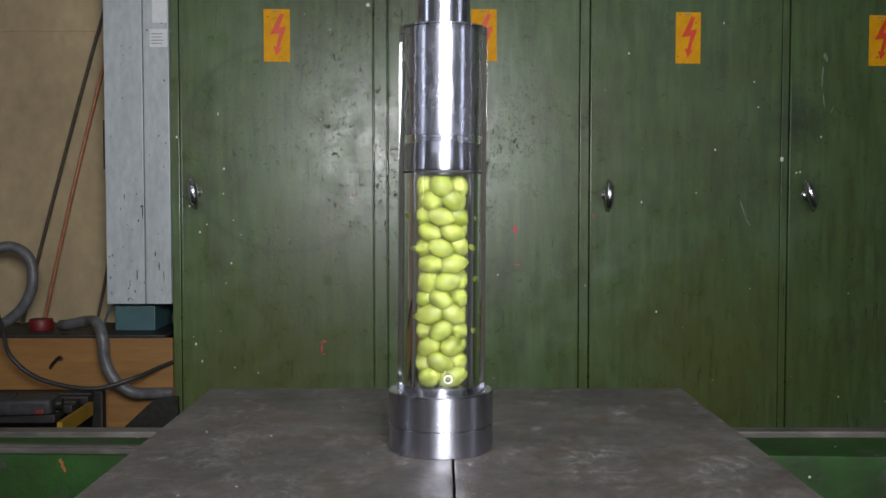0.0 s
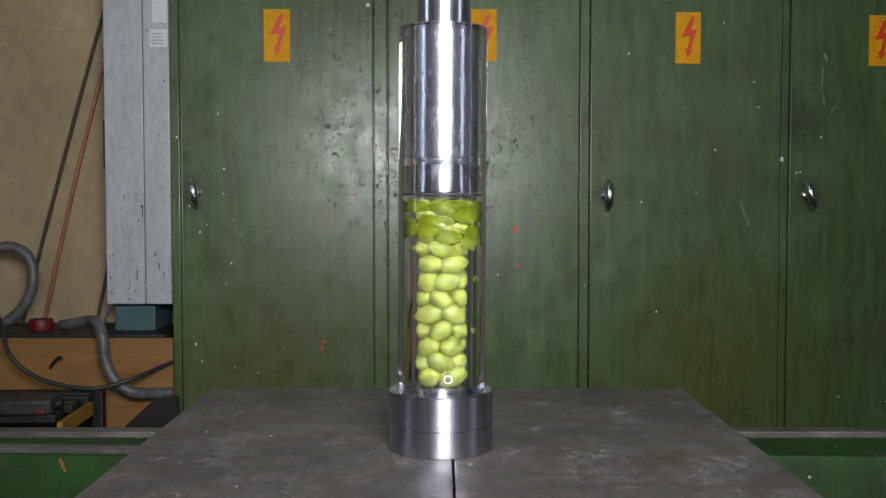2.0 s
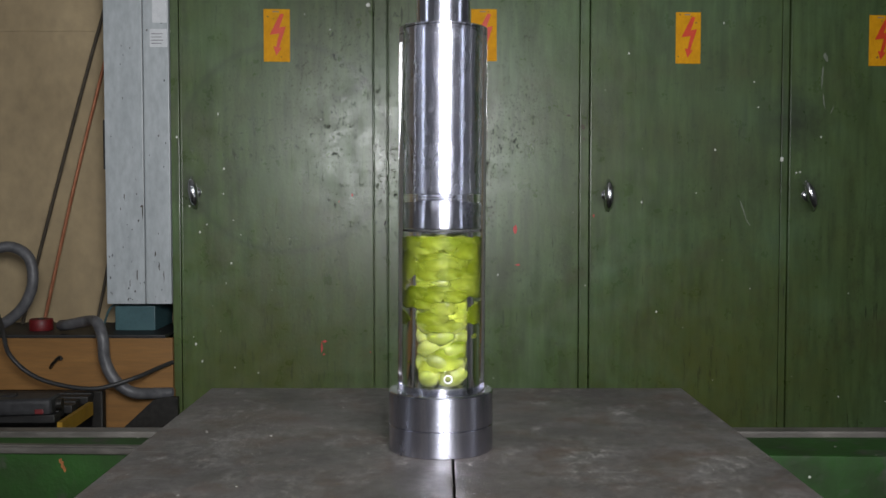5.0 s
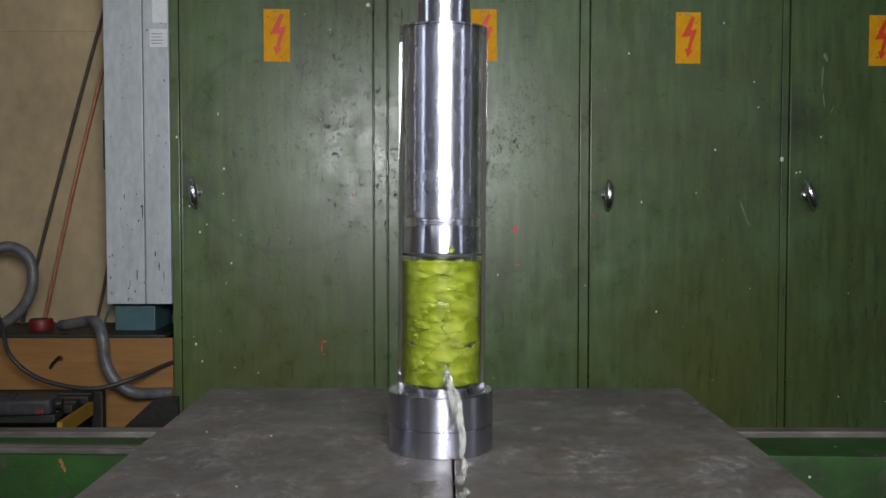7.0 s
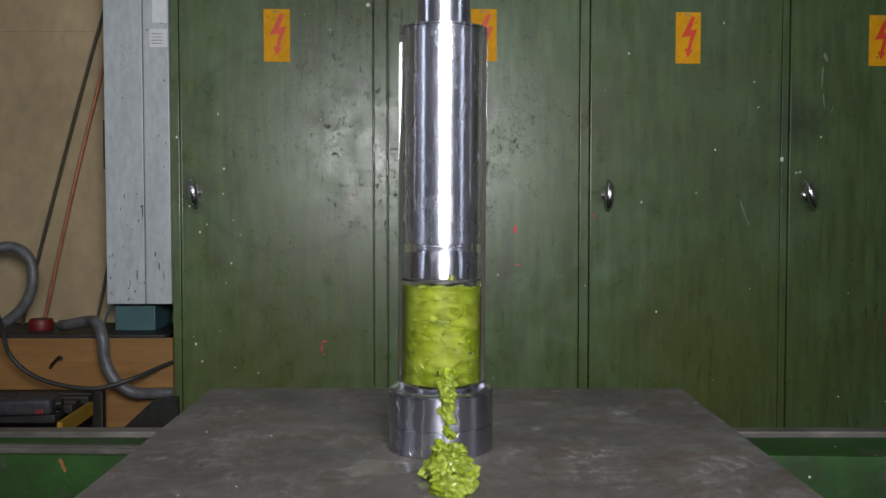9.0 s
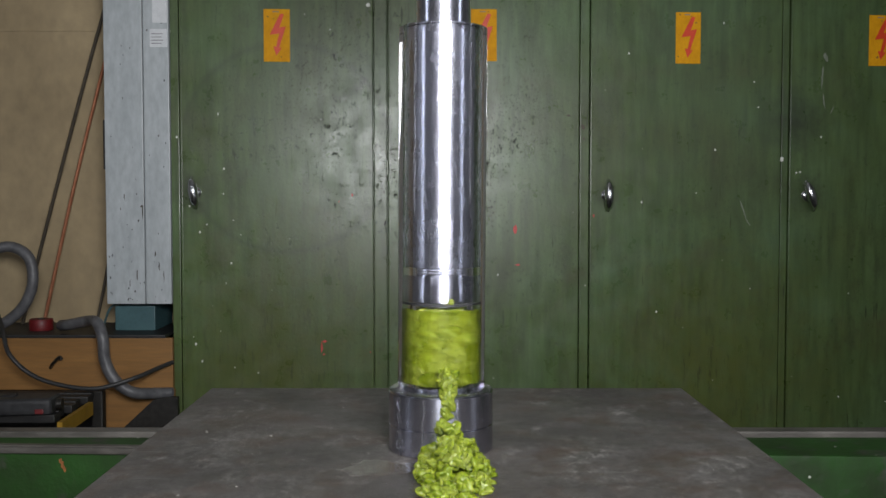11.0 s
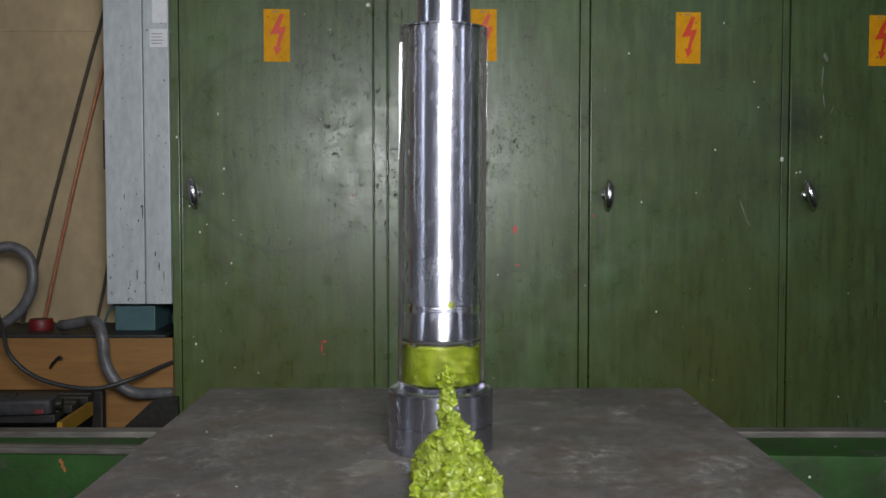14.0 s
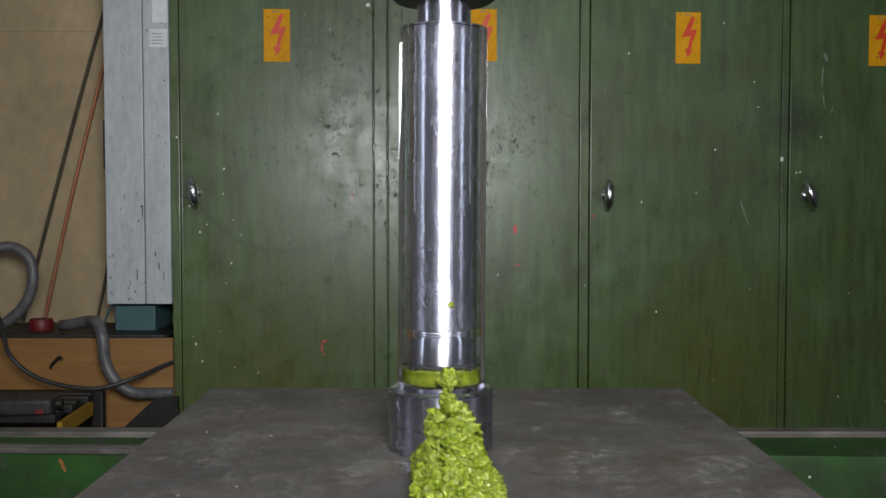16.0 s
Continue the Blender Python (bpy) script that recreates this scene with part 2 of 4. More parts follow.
GRAPE = grape_skin("grape_skin", (0.082, 0.104, 0.009), (0.140, 0.160, 0.030), 0.06, 0.85, (0.20, 0.22, 0.065))
GRAPE.node_tree.nodes["Principled BSDF"].inputs["Roughness"].default_value = 0.48
GRAPE.node_tree.nodes["Principled BSDF"].inputs["Specular IOR Level"].default_value = 0.28
GRAPE.node_tree.nodes["Principled BSDF"].inputs["Subsurface Scale"].default_value = 0.011
PULP = grape_skin("grape_pulp", (0.092, 0.135, 0.003), (0.190, 0.240, 0.014), 0.10, 0.95, (0.29, 0.33, 0.075), fine=0.0, grit=150)
PULP.node_tree.nodes["Principled BSDF"].inputs["Roughness"].default_value = 0.24
PULP.node_tree.nodes["Principled BSDF"].inputs["Subsurface Scale"].default_value = 0.014
PULP.node_tree.nodes["Principled BSDF"].inputs["Transmission Weight"].default_value = 0.12
PULP.node_tree.nodes["Principled BSDF"].inputs["IOR"].default_value = 1.36
PULP.node_tree.nodes["Principled BSDF"].inputs["Coat Roughness"].default_value = 0.07
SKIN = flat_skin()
RUBBER = plain("black_rubber", (0.012, 0.012, 0.013), (0.03, 0.03, 0.032), 60, 0.5)
GREASE = plain("greasy_dark_steel", (0.011, 0.010, 0.009), (0.032, 0.030, 0.026), 60, 0.45, 0.5, strength=0.5)
CHROME = plain("chrome", (0.55, 0.55, 0.56), (0.72, 0.72, 0.74), 80, 0.16, 1.0, spread=0.05)
YELLOW = plain("sign_yellow", (0.62, 0.27, 0.004), (0.78, 0.37, 0.008), 30, 0.6)
YELLOW.node_tree.nodes["Principled BSDF"].inputs["Specular IOR Level"].default_value = 0.15
SIGN_STAIN = plain("brown_stain", (0.28, 0.12, 0.01), (0.42, 0.19, 0.015), 90, 0.6)
RED = plain("sign_red", (0.62, 0.035, 0.008), (0.72, 0.06, 0.012), 40, 0.45)
SPLASH_RED = plain("red_paint", (0.45, 0.03, 0.03), (0.55, 0.05, 0.04), 80, 0.5)
DEEP_RED = plain("deep_red_plastic", (0.09, 0.005, 0.007), (0.15, 0.009, 0.010), 60, 0.5)
SPLASH_WHITE = plain("white_paint", (0.55, 0.56, 0.50), (0.7, 0.7, 0.64), 80, 0.5)
SCRAPE = plain("scraped_paint", (0.11, 0.135, 0.09), (0.24, 0.26, 0.20), 90, 0.5, stretch=(1, 1, 0.3))
GREY_PAINT = plain("grey_cabinet_paint", (0.33, 0.36, 0.37), (0.43, 0.46, 0.47), 7, 0.42, stretch=(1, 1, 0.4))
WALLBOARD = plain("beige_board", (0.27, 0.205, 0.115), (0.40, 0.31, 0.18), 3.0, 0.7, stretch=(1, 1, 0.7))
WOOD = plain("orange_plywood", (0.185, 0.088, 0.022), (0.275, 0.135, 0.035), 9, 0.6, stretch=(0.25, 1, 2.5), strength=0.3)
DARK_RUST = plain("dark_steel_rod", (0.04, 0.033, 0.022), (0.075, 0.06, 0.04), 50, 0.55, 0.4)
COPPER = plain("copper_pipe", (0.34, 0.13, 0.065), (0.52, 0.22, 0.12), 30, 0.4, 0.75)
HOSE = plain("grey_hose", (0.060, 0.060, 0.064), (0.125, 0.125, 0.130), 40, 0.38, strength=0.4)
CABLE = plain("black_cable", (0.013, 0.013, 0.013), (0.03, 0.03, 0.03), 60, 0.5)
TEAL = plain("teal_paint", (0.035, 0.085, 0.095), (0.055, 0.12, 0.13), 15, 0.5)
BLACK = plain("black_plastic", (0.006, 0.006, 0.006), (0.016, 0.015, 0.014), 25, 0.55, strength=0.4)
YELLOW_PAINT = plain("yellow_paint", (0.20, 0.11, 0.006), (0.30, 0.17, 0.012), 30, 0.5)
PAPER = plain("paper_label", (0.55, 0.57, 0.58), (0.66, 0.67, 0.68), 40, 0.7)
INK = plain("faded_ink", (0.2, 0.2, 0.21), (0.28, 0.28, 0.29), 60, 0.7)
BARE = plain("scraped_bare_steel", (0.034, 0.031, 0.027), (0.140, 0.129, 0.114), 14, 0.5, 0.4, stretch=(0.4, 1, 1), strength=0.4)
CONCRETE = plain("concrete", (0.16, 0.155, 0.145), (0.25, 0.24, 0.225), 3, 0.8, strength=0.3)
PLASTER = plain("plaster", (0.55, 0.55, 0.55), (0.65, 0.65, 0.65), 2, 0.8)
RUST = plain("orange_rust", (0.12, 0.040, 0.008), (0.26, 0.09, 0.015), 60, 0.7)


# ---- mesh helpers ----
def finish(bm, name, material, smooth=35):
    me = bpy.data.meshes.new(name)
    bmesh.ops.recalc_face_normals(bm, faces=bm.faces)
    bm.to_mesh(me)
    bm.free()
    me.materials.append(material)
    if smooth:
        # large flat faces stay flat, so that bevels round the edges alone
        me.set_sharp_from_angle(angle=radians(smooth))
        me.polygons.foreach_set("use_smooth", [not (p.area > 1e-4 and max(map(abs, p.normal)) > 0.99999) for p in me.polygons])
    return me


def part(name, bm, material, parent, label="", smooth=35):
    ob = new(name, finish(bm, name, material, smooth))
    ob.parent = parent
    return tagged(ob, label)


def thing(name, label, category, m=None, group="", kind=""):
    ob = new(name)
    if m is not None:
        ob.matrix_world = m
    return tagged(ob, label, category, group, kind)


def solid(name, bm, material, label, category, group="", kind="", smooth=35):
    return tagged(new(name, finish(bm, name, material, smooth)), label, category, group, kind)


def box(x0, x1, y0, y1, z0, z1, edge=0.002, bm=None, seg=2):
    one = bmesh.new()
    bmesh.ops.create_cube(one, size=1, matrix=Matrix.LocRotScale(((x0 + x1) / 2, (y0 + y1) / 2, (z0 + z1) / 2), None, (x1 - x0, y1 - y0, z1 - z0)))
    if edge:
        bmesh.ops.bevel(one, geom=one.edges[:], offset=edge, segments=seg, profile=0.6, affect="EDGES")
    if bm is None:
        return one
    me = bpy.data.meshes.new("tmp")
    one.to_mesh(me)
    one.free()
    bm.from_mesh(me)
    bpy.data.meshes.remove(me)
    return bm


def lathe(profile, seg=96, closed=False, bm=None):
    """Turns (r, z) points round the z axis; r = 0 closes an end."""
    bm = bm or bmesh.new()
    rings = []
    for r, z in profile:
        if r < 1e-6:
            rings.append([bm.verts.new((0, 0, z))])
        else:
            rings.append([bm.verts.new((r * math.cos(2 * math.pi * k / seg), r * math.sin(2 * math.pi * k / seg), z)) for k in range(seg)])
    pairs = list(zip(rings, rings[1:])) + ([(rings[-1], rings[0])] if closed else [])
    for a, b in pairs:
        for k in range(seg):
            n = (k + 1) % seg
            if len(a) == 1:
                bm.faces.new((a[0], b[k], b[n]))
            elif len(b) == 1:
                bm.faces.new((a[k], a[n], b[0]))
            else:
                bm.faces.new((a[k], a[n], b[n], b[k]))
    return bm


def curve_points(pts, steps):
    pts = [Vector(p) for p in pts]
    ext = [2 * pts[0] - pts[1]] + pts + [2 * pts[-1] - pts[-2]]
    out = []
    for i in range(1, len(ext) - 2):
        p0, p1, p2, p3 = ext[i - 1:i + 3]
        for k in range(steps):
            u = k / steps
            out.append(0.5 * (2 * p1 + (p2 - p0) * u + (2 * p0 - 5 * p1 + 4 * p2 - p3) * u * u + (3 * p1 - p0 - 3 * p2 + p3) * u ** 3))
    return out + [pts[-1]]


def sweep(pts, radius, seg=12, steps=10, ribs=0.0, flat=1.0, bm=None):
    """A round bar along a smooth curve; ribs: height of rings along it."""
    bm = bm or bmesh.new()
    line = curve_points(pts, steps)
    rings, side = [], Vector((0.3, 1, 0.2))
    for i, p in enumerate(line):
        way = (line[min(i + 1, len(line) - 1)] - line[max(i - 1, 0)]).normalized()
        side = (side - way * side.dot(way)).normalized()
        up = way.cross(side)
        r = radius(i / (len(line) - 1)) if callable(radius) else radius + (ribs if i % 2 else 0)
        rings.append([bm.verts.new(p + (side * math.cos(a) * flat + up * math.sin(a)) * r) for a in (2 * math.pi * k / seg for k in range(seg))])
    for a, b in zip(rings, rings[1:]):
        for k in range(seg):
            bm.faces.new((a[k], a[(k + 1) % seg], b[(k + 1) % seg], b[k]))
    bm.faces.new(rings[0][::-1])
    bm.faces.new(rings[-1])
    return bm


def prism(outline, y0, y1, bm=None):
    """A flat shape in x and z with thickness along y."""
    bm = bm or bmesh.new()
    a = [bm.verts.new((x, y0, z)) for x, z in outline]
    b = [bm.verts.new((x, y1, z)) for x, z in outline]
    bm.faces.new(a)
    bm.faces.new(b[::-1])
    for k in range(len(a)):
        n = (k + 1) % len(a)
        bm.faces.new((a[k], b[k], b[n], a[n]))
    return bm


def lump(radius, seed, rough=0.35, stretch=(1, 1, 1), sub=2, freq=1.3, fine=0.0):
    bm = bmesh.new()
    bmesh.ops.create_icosphere(bm, subdivisions=sub, radius=1)
    for v in bm.verts:
        k = 1 + rough * noise.noise(v.co * freq + Vector((seed * 7.3, seed * 3.1, seed * 1.7))) * 1.6
        k += rough * 0.5 * noise.noise(v.co * freq * 2.6 + Vector((seed * 2.3, 0, seed)))
        k += fine * noise.noise(v.co * freq * 5.5 + Vector((seed * 1.3, seed, 0)))
        v.co = Vector((v.co.x * stretch[0], v.co.y * stretch[1], v.co.z * stretch[2])) * radius * k
    return bm


# ---- the room ----
def room():
    for name, label, b, mat in (
            ("floor", "grey worn concrete workshop floor", (-3.2, 3.2, -3.6, 2.6, FLOOR_Z - 0.1, FLOOR_Z), CONCRETE),
            ("ceiling", "pale plastered workshop ceiling", (-3.2, 3.2, -3.6, 2.6, 2.1, 2.2), PLASTER),
            ("wall_north", "beige plastered wall behind the cabinets", (-3.2, 3.2, 2.45, 2.6, FLOOR_Z, 2.1), PLASTER),
            ("wall_south", "pale plastered workshop wall", (-3.2, 3.2, -3.6, -3.45, FLOOR_Z, 2.1), PLASTER),
            ("wall_east", "pale plastered workshop wall", (3.05, 3.2, -3.45, 2.45, FLOOR_Z, 2.1), PLASTER),
            ("wall_west", "pale plastered workshop wall", (-3.2, -3.05, -3.45, 2.45, FLOOR_Z, 2.1), PLASTER)):
        solid(name, box(*b, edge=0), mat, label, name.split("_")[0], kind="structure", smooth=0)
    solid("wall_board", box(-3.0, -1.62, 1.95, 1.97, -0.35, 0.8144, edge=0.0004), WALLBOARD, "stained beige board lining the workshop wall", "wall board", "wall boards", "structure")
    solid("wall_board", box(-1.617, -0.70, 1.95, 1.97, -0.35, 0.8144, edge=0.0004), WALLBOARD, "stained beige board lining the workshop wall", "wall board", "wall boards", "structure")
    solid("wall_board", box(-3.0, -0.70, 1.95, 1.97, 0.815, 2.05, edge=0.001), WALLBOARD, "stained beige board lining the workshop wall", "wall board", "wall boards", "structure")


# ---- cabinets ----
def sign(m):
    """Yellow warning plate with a red lightning arrow."""
    s = thing("warning_sign", "orange-yellow warning plate with a red lightning arrow", "sign", m, "high voltage signs")
    part("plate", box(-0.0375, 0.0375, -0.0012, 0, -0.075, 0.075, edge=0.0005, seg=1), YELLOW, s)
    bolt = [(0.010, 0.062), (0.021, 0.060), (0.007, 0.022), (0.026, 0.026), (0.006, -0.036), (0.015, -0.034), (-0.002, -0.058), (-0.010, -0.030), (-0.002, -0.033), (0.007, 0.006), (-0.020, 0.002)]
    part("lightning_arrow", prism(bolt, -0.0019, -0.0012), RED, s, "red lightning arrow", smooth=0)
    rng = random.Random(int(m.translation.x * 100))
    for _ in range(4):
        x, z, r = rng.uniform(-0.030, 0.030), rng.choice((rng.uniform(-0.070, -0.045), rng.uniform(0.03, 0.068))), rng.uniform(0.0015, 0.004)
        blob = [(x + r * math.cos(a) * rng.uniform(0.5, 1.6), z + r * math.sin(a) * rng.uniform(0.4, 1.1)) for a in (2 * math.pi * k / 9 for k in range(9))]
        part("stain", prism(blob, -0.0016, -0.0012), SIGN_STAIN, s, "brown stain", 0)
    part("text_bar", box(-0.012, 0.006, -0.0017, -0.0012, 0.0665, 0.069, edge=0), INK, s, smooth=0)
    return s


def lever(door, x, z, tilt):
    h = thing("handle", "", "")
    h.parent = door
    h.matrix_world = door.matrix_world @ pose(x, -0.002, z, 0, tilt, 0)
    rosette = part("rosette", lathe([(0, 0.0), (0.017, 0.0), (0.017, 0.003), (0.012, 0.007), (0, 0.008)], 32), CHROME, h)
    rosette.matrix_local = pose(0, 0, 0, 90, 0, 0)
    part("grip", sweep([(0, -0.020, 0.042), (0, -0.030, 0.025), (0, -0.033, 0), (0, -0.030, -0.025), (0, -0.018, -0.044)], lambda u: 0.0060 + 0.0078 * math.sin(math.pi * min(max(u, 0.02), 0.98)), 16, 8, flat=1.0), CHROME, h)
    neck = part("neck", lathe([(0, 0), (0.007, 0), (0.007, 0.03), (0, 0.03)], 20), CHROME, h)
    neck.matrix_local = pose(0, 0, 0, 90, 0, 0)


def green_cabinet():
    c = thing("electrical_cabinet", "old dark green steel switch cabinet with scratched doors", "cabinet", pose(0, 1.75, 0, 0, 0, 3.434))
    part("body", box(-0.7795, 1.6600, 0.022, 0.55, FLOOR_Z, 1.30, edge=0.004), GREEN, c)
    for x0, x1 in ((-0.7795, -0.7560), (-0.1975, -0.1610), (0.4065, 0.4335), (1.0130, 1.0335), (1.6340, 1.6600)):
        part("post", box(x0, x1, 0.002, 0.0215, FLOOR_Z + 0.02, 1.30, edge=0.002), GREEN, c)
    part("plinth", box(-0.7795, 1.6600, 0.004, 0.0215, FLOOR_Z, FLOOR_Z + 0.018, edge=0.002), GREEN, c)
    for k, (x0, x1) in enumerate(((-0.7535, -0.2005), (-0.1580, 0.4035), (0.4365, 1.0100), (1.0365, 1.6310))):
        d = part("door", box(x0, x1, -0.002, 0.0205, FLOOR_Z + 0.022, 1.285, edge=0.003), GREEN, c)
        # folded edge on the lock side
        part("edge_fold", box(x0 + 0.002, x0 + 0.006, -0.0045, -0.0015, FLOOR_Z + 0.03, 1.28, edge=0.001), GREEN, d)
        if k != 1:
            lever(d, (-0.7120, 0, 0.4870, 1.0920)[k], (0.312, 0, 0.305, 0.305)[k], (-8, 0, 0, -18)[k])
    rng = random.Random(5)
    for x, z, w, h in ((0.2150, 0.2030, 0.011, 0.020), (0.2220, 0.1000, 0.014, 0.004), (-0.3520, -0.1400, 0.006, 0.026), (-0.3440, -0.1220, 0.016, 0.005), (-0.3460, -0.1600, 0.008, 0.004), (-0.2620, 0.3050, 0.005, 0.006), (-0.3000, 0.2860, 0.003, 0.004), (0.4480, 0.2440, 0.005, 0.006), (-0.2100, -0.1550, 0.004, 0.003)):
        blob = [(x + w * 0.5 * math.cos(a) * rng.uniform(0.7, 1.15), z + h * 0.7 * math.sin(a) * rng.uniform(0.7, 1.2)) for a in (2 * math.pi * k / 10 for k in range(10))]
        part("paint_spot", prism(blob, -0.0028, -0.0022), SPLASH_RED, c, "red paint spot", 0)
    for _ in range(36):
        x, z = rng.choice((rng.uniform(-0.74, -0.60), rng.uniform(-0.7, 1.6), rng.uniform(0.5, 0.95))), rng.uniform(-0.32, 0.85)
        r = rng.uniform(0.0012, 0.0034)
        blob = [(x + r * math.cos(a) * rng.uniform(0.6, 1.2), z + r * rng.uniform(0.8, 1.8) * math.sin(a)) for a in (2 * math.pi * k / 8 for k in range(8))]
        part("paint_fleck", prism(blob, -0.0028, -0.0022), SPLASH_WHITE, c, "pale paint fleck", 0)
    for x, z, w, h, tilt in ((0.898, 0.262, 0.0060, 0.066, -20), (0.912, 0.226, 0.004, 0.030, -34), (1.142, 0.715, 0.012, 0.030, -20), (1.133, 0.655, 0.007, 0.075, 4), (1.139, 0.585, 0.005, 0.050, -8), (1.165, 0.560, 0.003, 0.030, 25), (1.013, 0.412, 0.014, 0.016, 0), (1.058, 0.372, 0.006, 0.006, 0), (1.070, 0.374, 0.006, 0.005, 0), (-0.214, 0.852, 0.012, 0.014, 10), (0.926, 0.640, 0.005, 0.005, 0), (0.940, 0.565, 0.006, 0.006, 20), (-0.762, 0.470, 0.005, 0.008, 0)):
        c0, s0 = math.cos(radians(tilt)), math.sin(radians(tilt))
        ring = [(w * 0.5 * math.cos(a) * rng.uniform(0.5, 1.2), h * 0.5 * math.sin(a) * rng.uniform(0.7, 1.1)) for a in (2 * math.pi * k / 14 for k in range(14))]
        part("paint_scrape", prism([(x + u * c0 + v * s0, z - u * s0 + v * c0) for u, v in ring], -0.0026, -0.0021), SCRAPE if h > 0.02 else SPLASH_WHITE, c, "pale scraped mark", 0)
    for x, z, w, h in ((0.414, 0.505, 0.012, 0.020), (0.417, 0.470, 0.006, 0.010), (0.372, 0.538, 0.014, 0.006)):
        ring = [(x + w * 0.5 * math.cos(a) * rng.uniform(0.6, 1.2), z + h * 0.5 * math.sin(a) * rng.uniform(0.6, 1.2)) for a in (2 * math.pi * k / 12 for k in range(12))]
        part("rust_spot", prism(ring, -0.0026, -0.0021), DARK_RUST, c, "brown rust spot", 0)
    for x, z in ((-0.4755, 0.7620), (0.1215, 0.7690), (0.7255, 0.7670), (1.3105, 0.7650)):
        sign(c.matrix_world @ pose(x, -0.0022, z))


def grey_cabinet():
    c = thing("wall_cabinet", "light grey painted steel cabinet with grimy stains, wall-mounted", "cabinet")
    part("body", box(-0.966, -0.781, 1.712, 1.948, -0.009, 1.30, edge=0.004), GREY_PAINT, c)
    part("door", box(-0.967, -0.8565, 1.700, 1.7115, -0.010, 1.30, edge=0.003), GREY_PAINT, c)
    part("door", box(-0.8535, -0.7805, 1.700, 1.7115, -0.010, 1.30, edge=0.003), GREY_PAINT, c)
    part("hinge", box(-0.973, -0.9675, 1.704, 1.716, 0.378, 0.520, edge=0.002), BLACK, c, "black hinge strip")
    lab = part("label", box(-0.8335, -0.784, 1.6985, 1.6998, 0.726, 0.777, edge=0), PAPER, c, "white paper label", 0)
    for k in range(4):
        part("text_bar", box(-0.829, -0.80 + 0.004 * (k % 2), 1.6978, 1.6984, 0.735 + k * 0.009, 0.7375 + k * 0.009, edge=0), INK, lab, smooth=0)
    part("label", box(-0.826, -0.784, 1.6985, 1.6998, 0.795, 0.868, edge=0), PAPER, c, "faded white paper label", 0)
    rng = random.Random(8)
    for x, z, w, h in ((-0.861, 0.256, 0.0022, 0.020), (-0.8625, 0.272, 0.0045, 0.0035), (-0.879, 0.075, 0.0015, 0.017), (-0.900, 0.05, 0.0013, 0.012), (-0.815, 0.10, 0.0014, 0.013), (-0.802, 0.07, 0.0012, 0.018), (-0.913, 0.30, 0.0012, 0.009), (-0.826, 0.135, 0.0016, 0.008)):
        blob = [(x + w * math.cos(a) * rng.uniform(0.6, 1.3), z + h * math.sin(a) * rng.uniform(0.7, 1.2)) for a in (2 * math.pi * k / 12 for k in range(12))]
        part("rust_drip", prism(blob, 1.6993, 1.6999), DARK_RUST, c, "brown rust drip", 0)
    for _ in range(48):
        x, z, r = rng.uniform(-0.96, -0.79), 0.80 * rng.random() ** 1.7, rng.uniform(0.0008, 0.0028)
        if abs(x + 0.852) < 0.006:
            continue
        blob = [(x + r * 0.7 * math.cos(a) * rng.uniform(0.6, 1.2), z + r * rng.uniform(0.8, 2.2) * math.sin(a)) for a in (2 * math.pi * k / 8 for k in range(8))]
        part("grime_spot", prism(blob, 1.6993, 1.6999), rng.choice((DARK_RUST, DARK_RUST, CABLE)), c, "dark grime spot", 0)


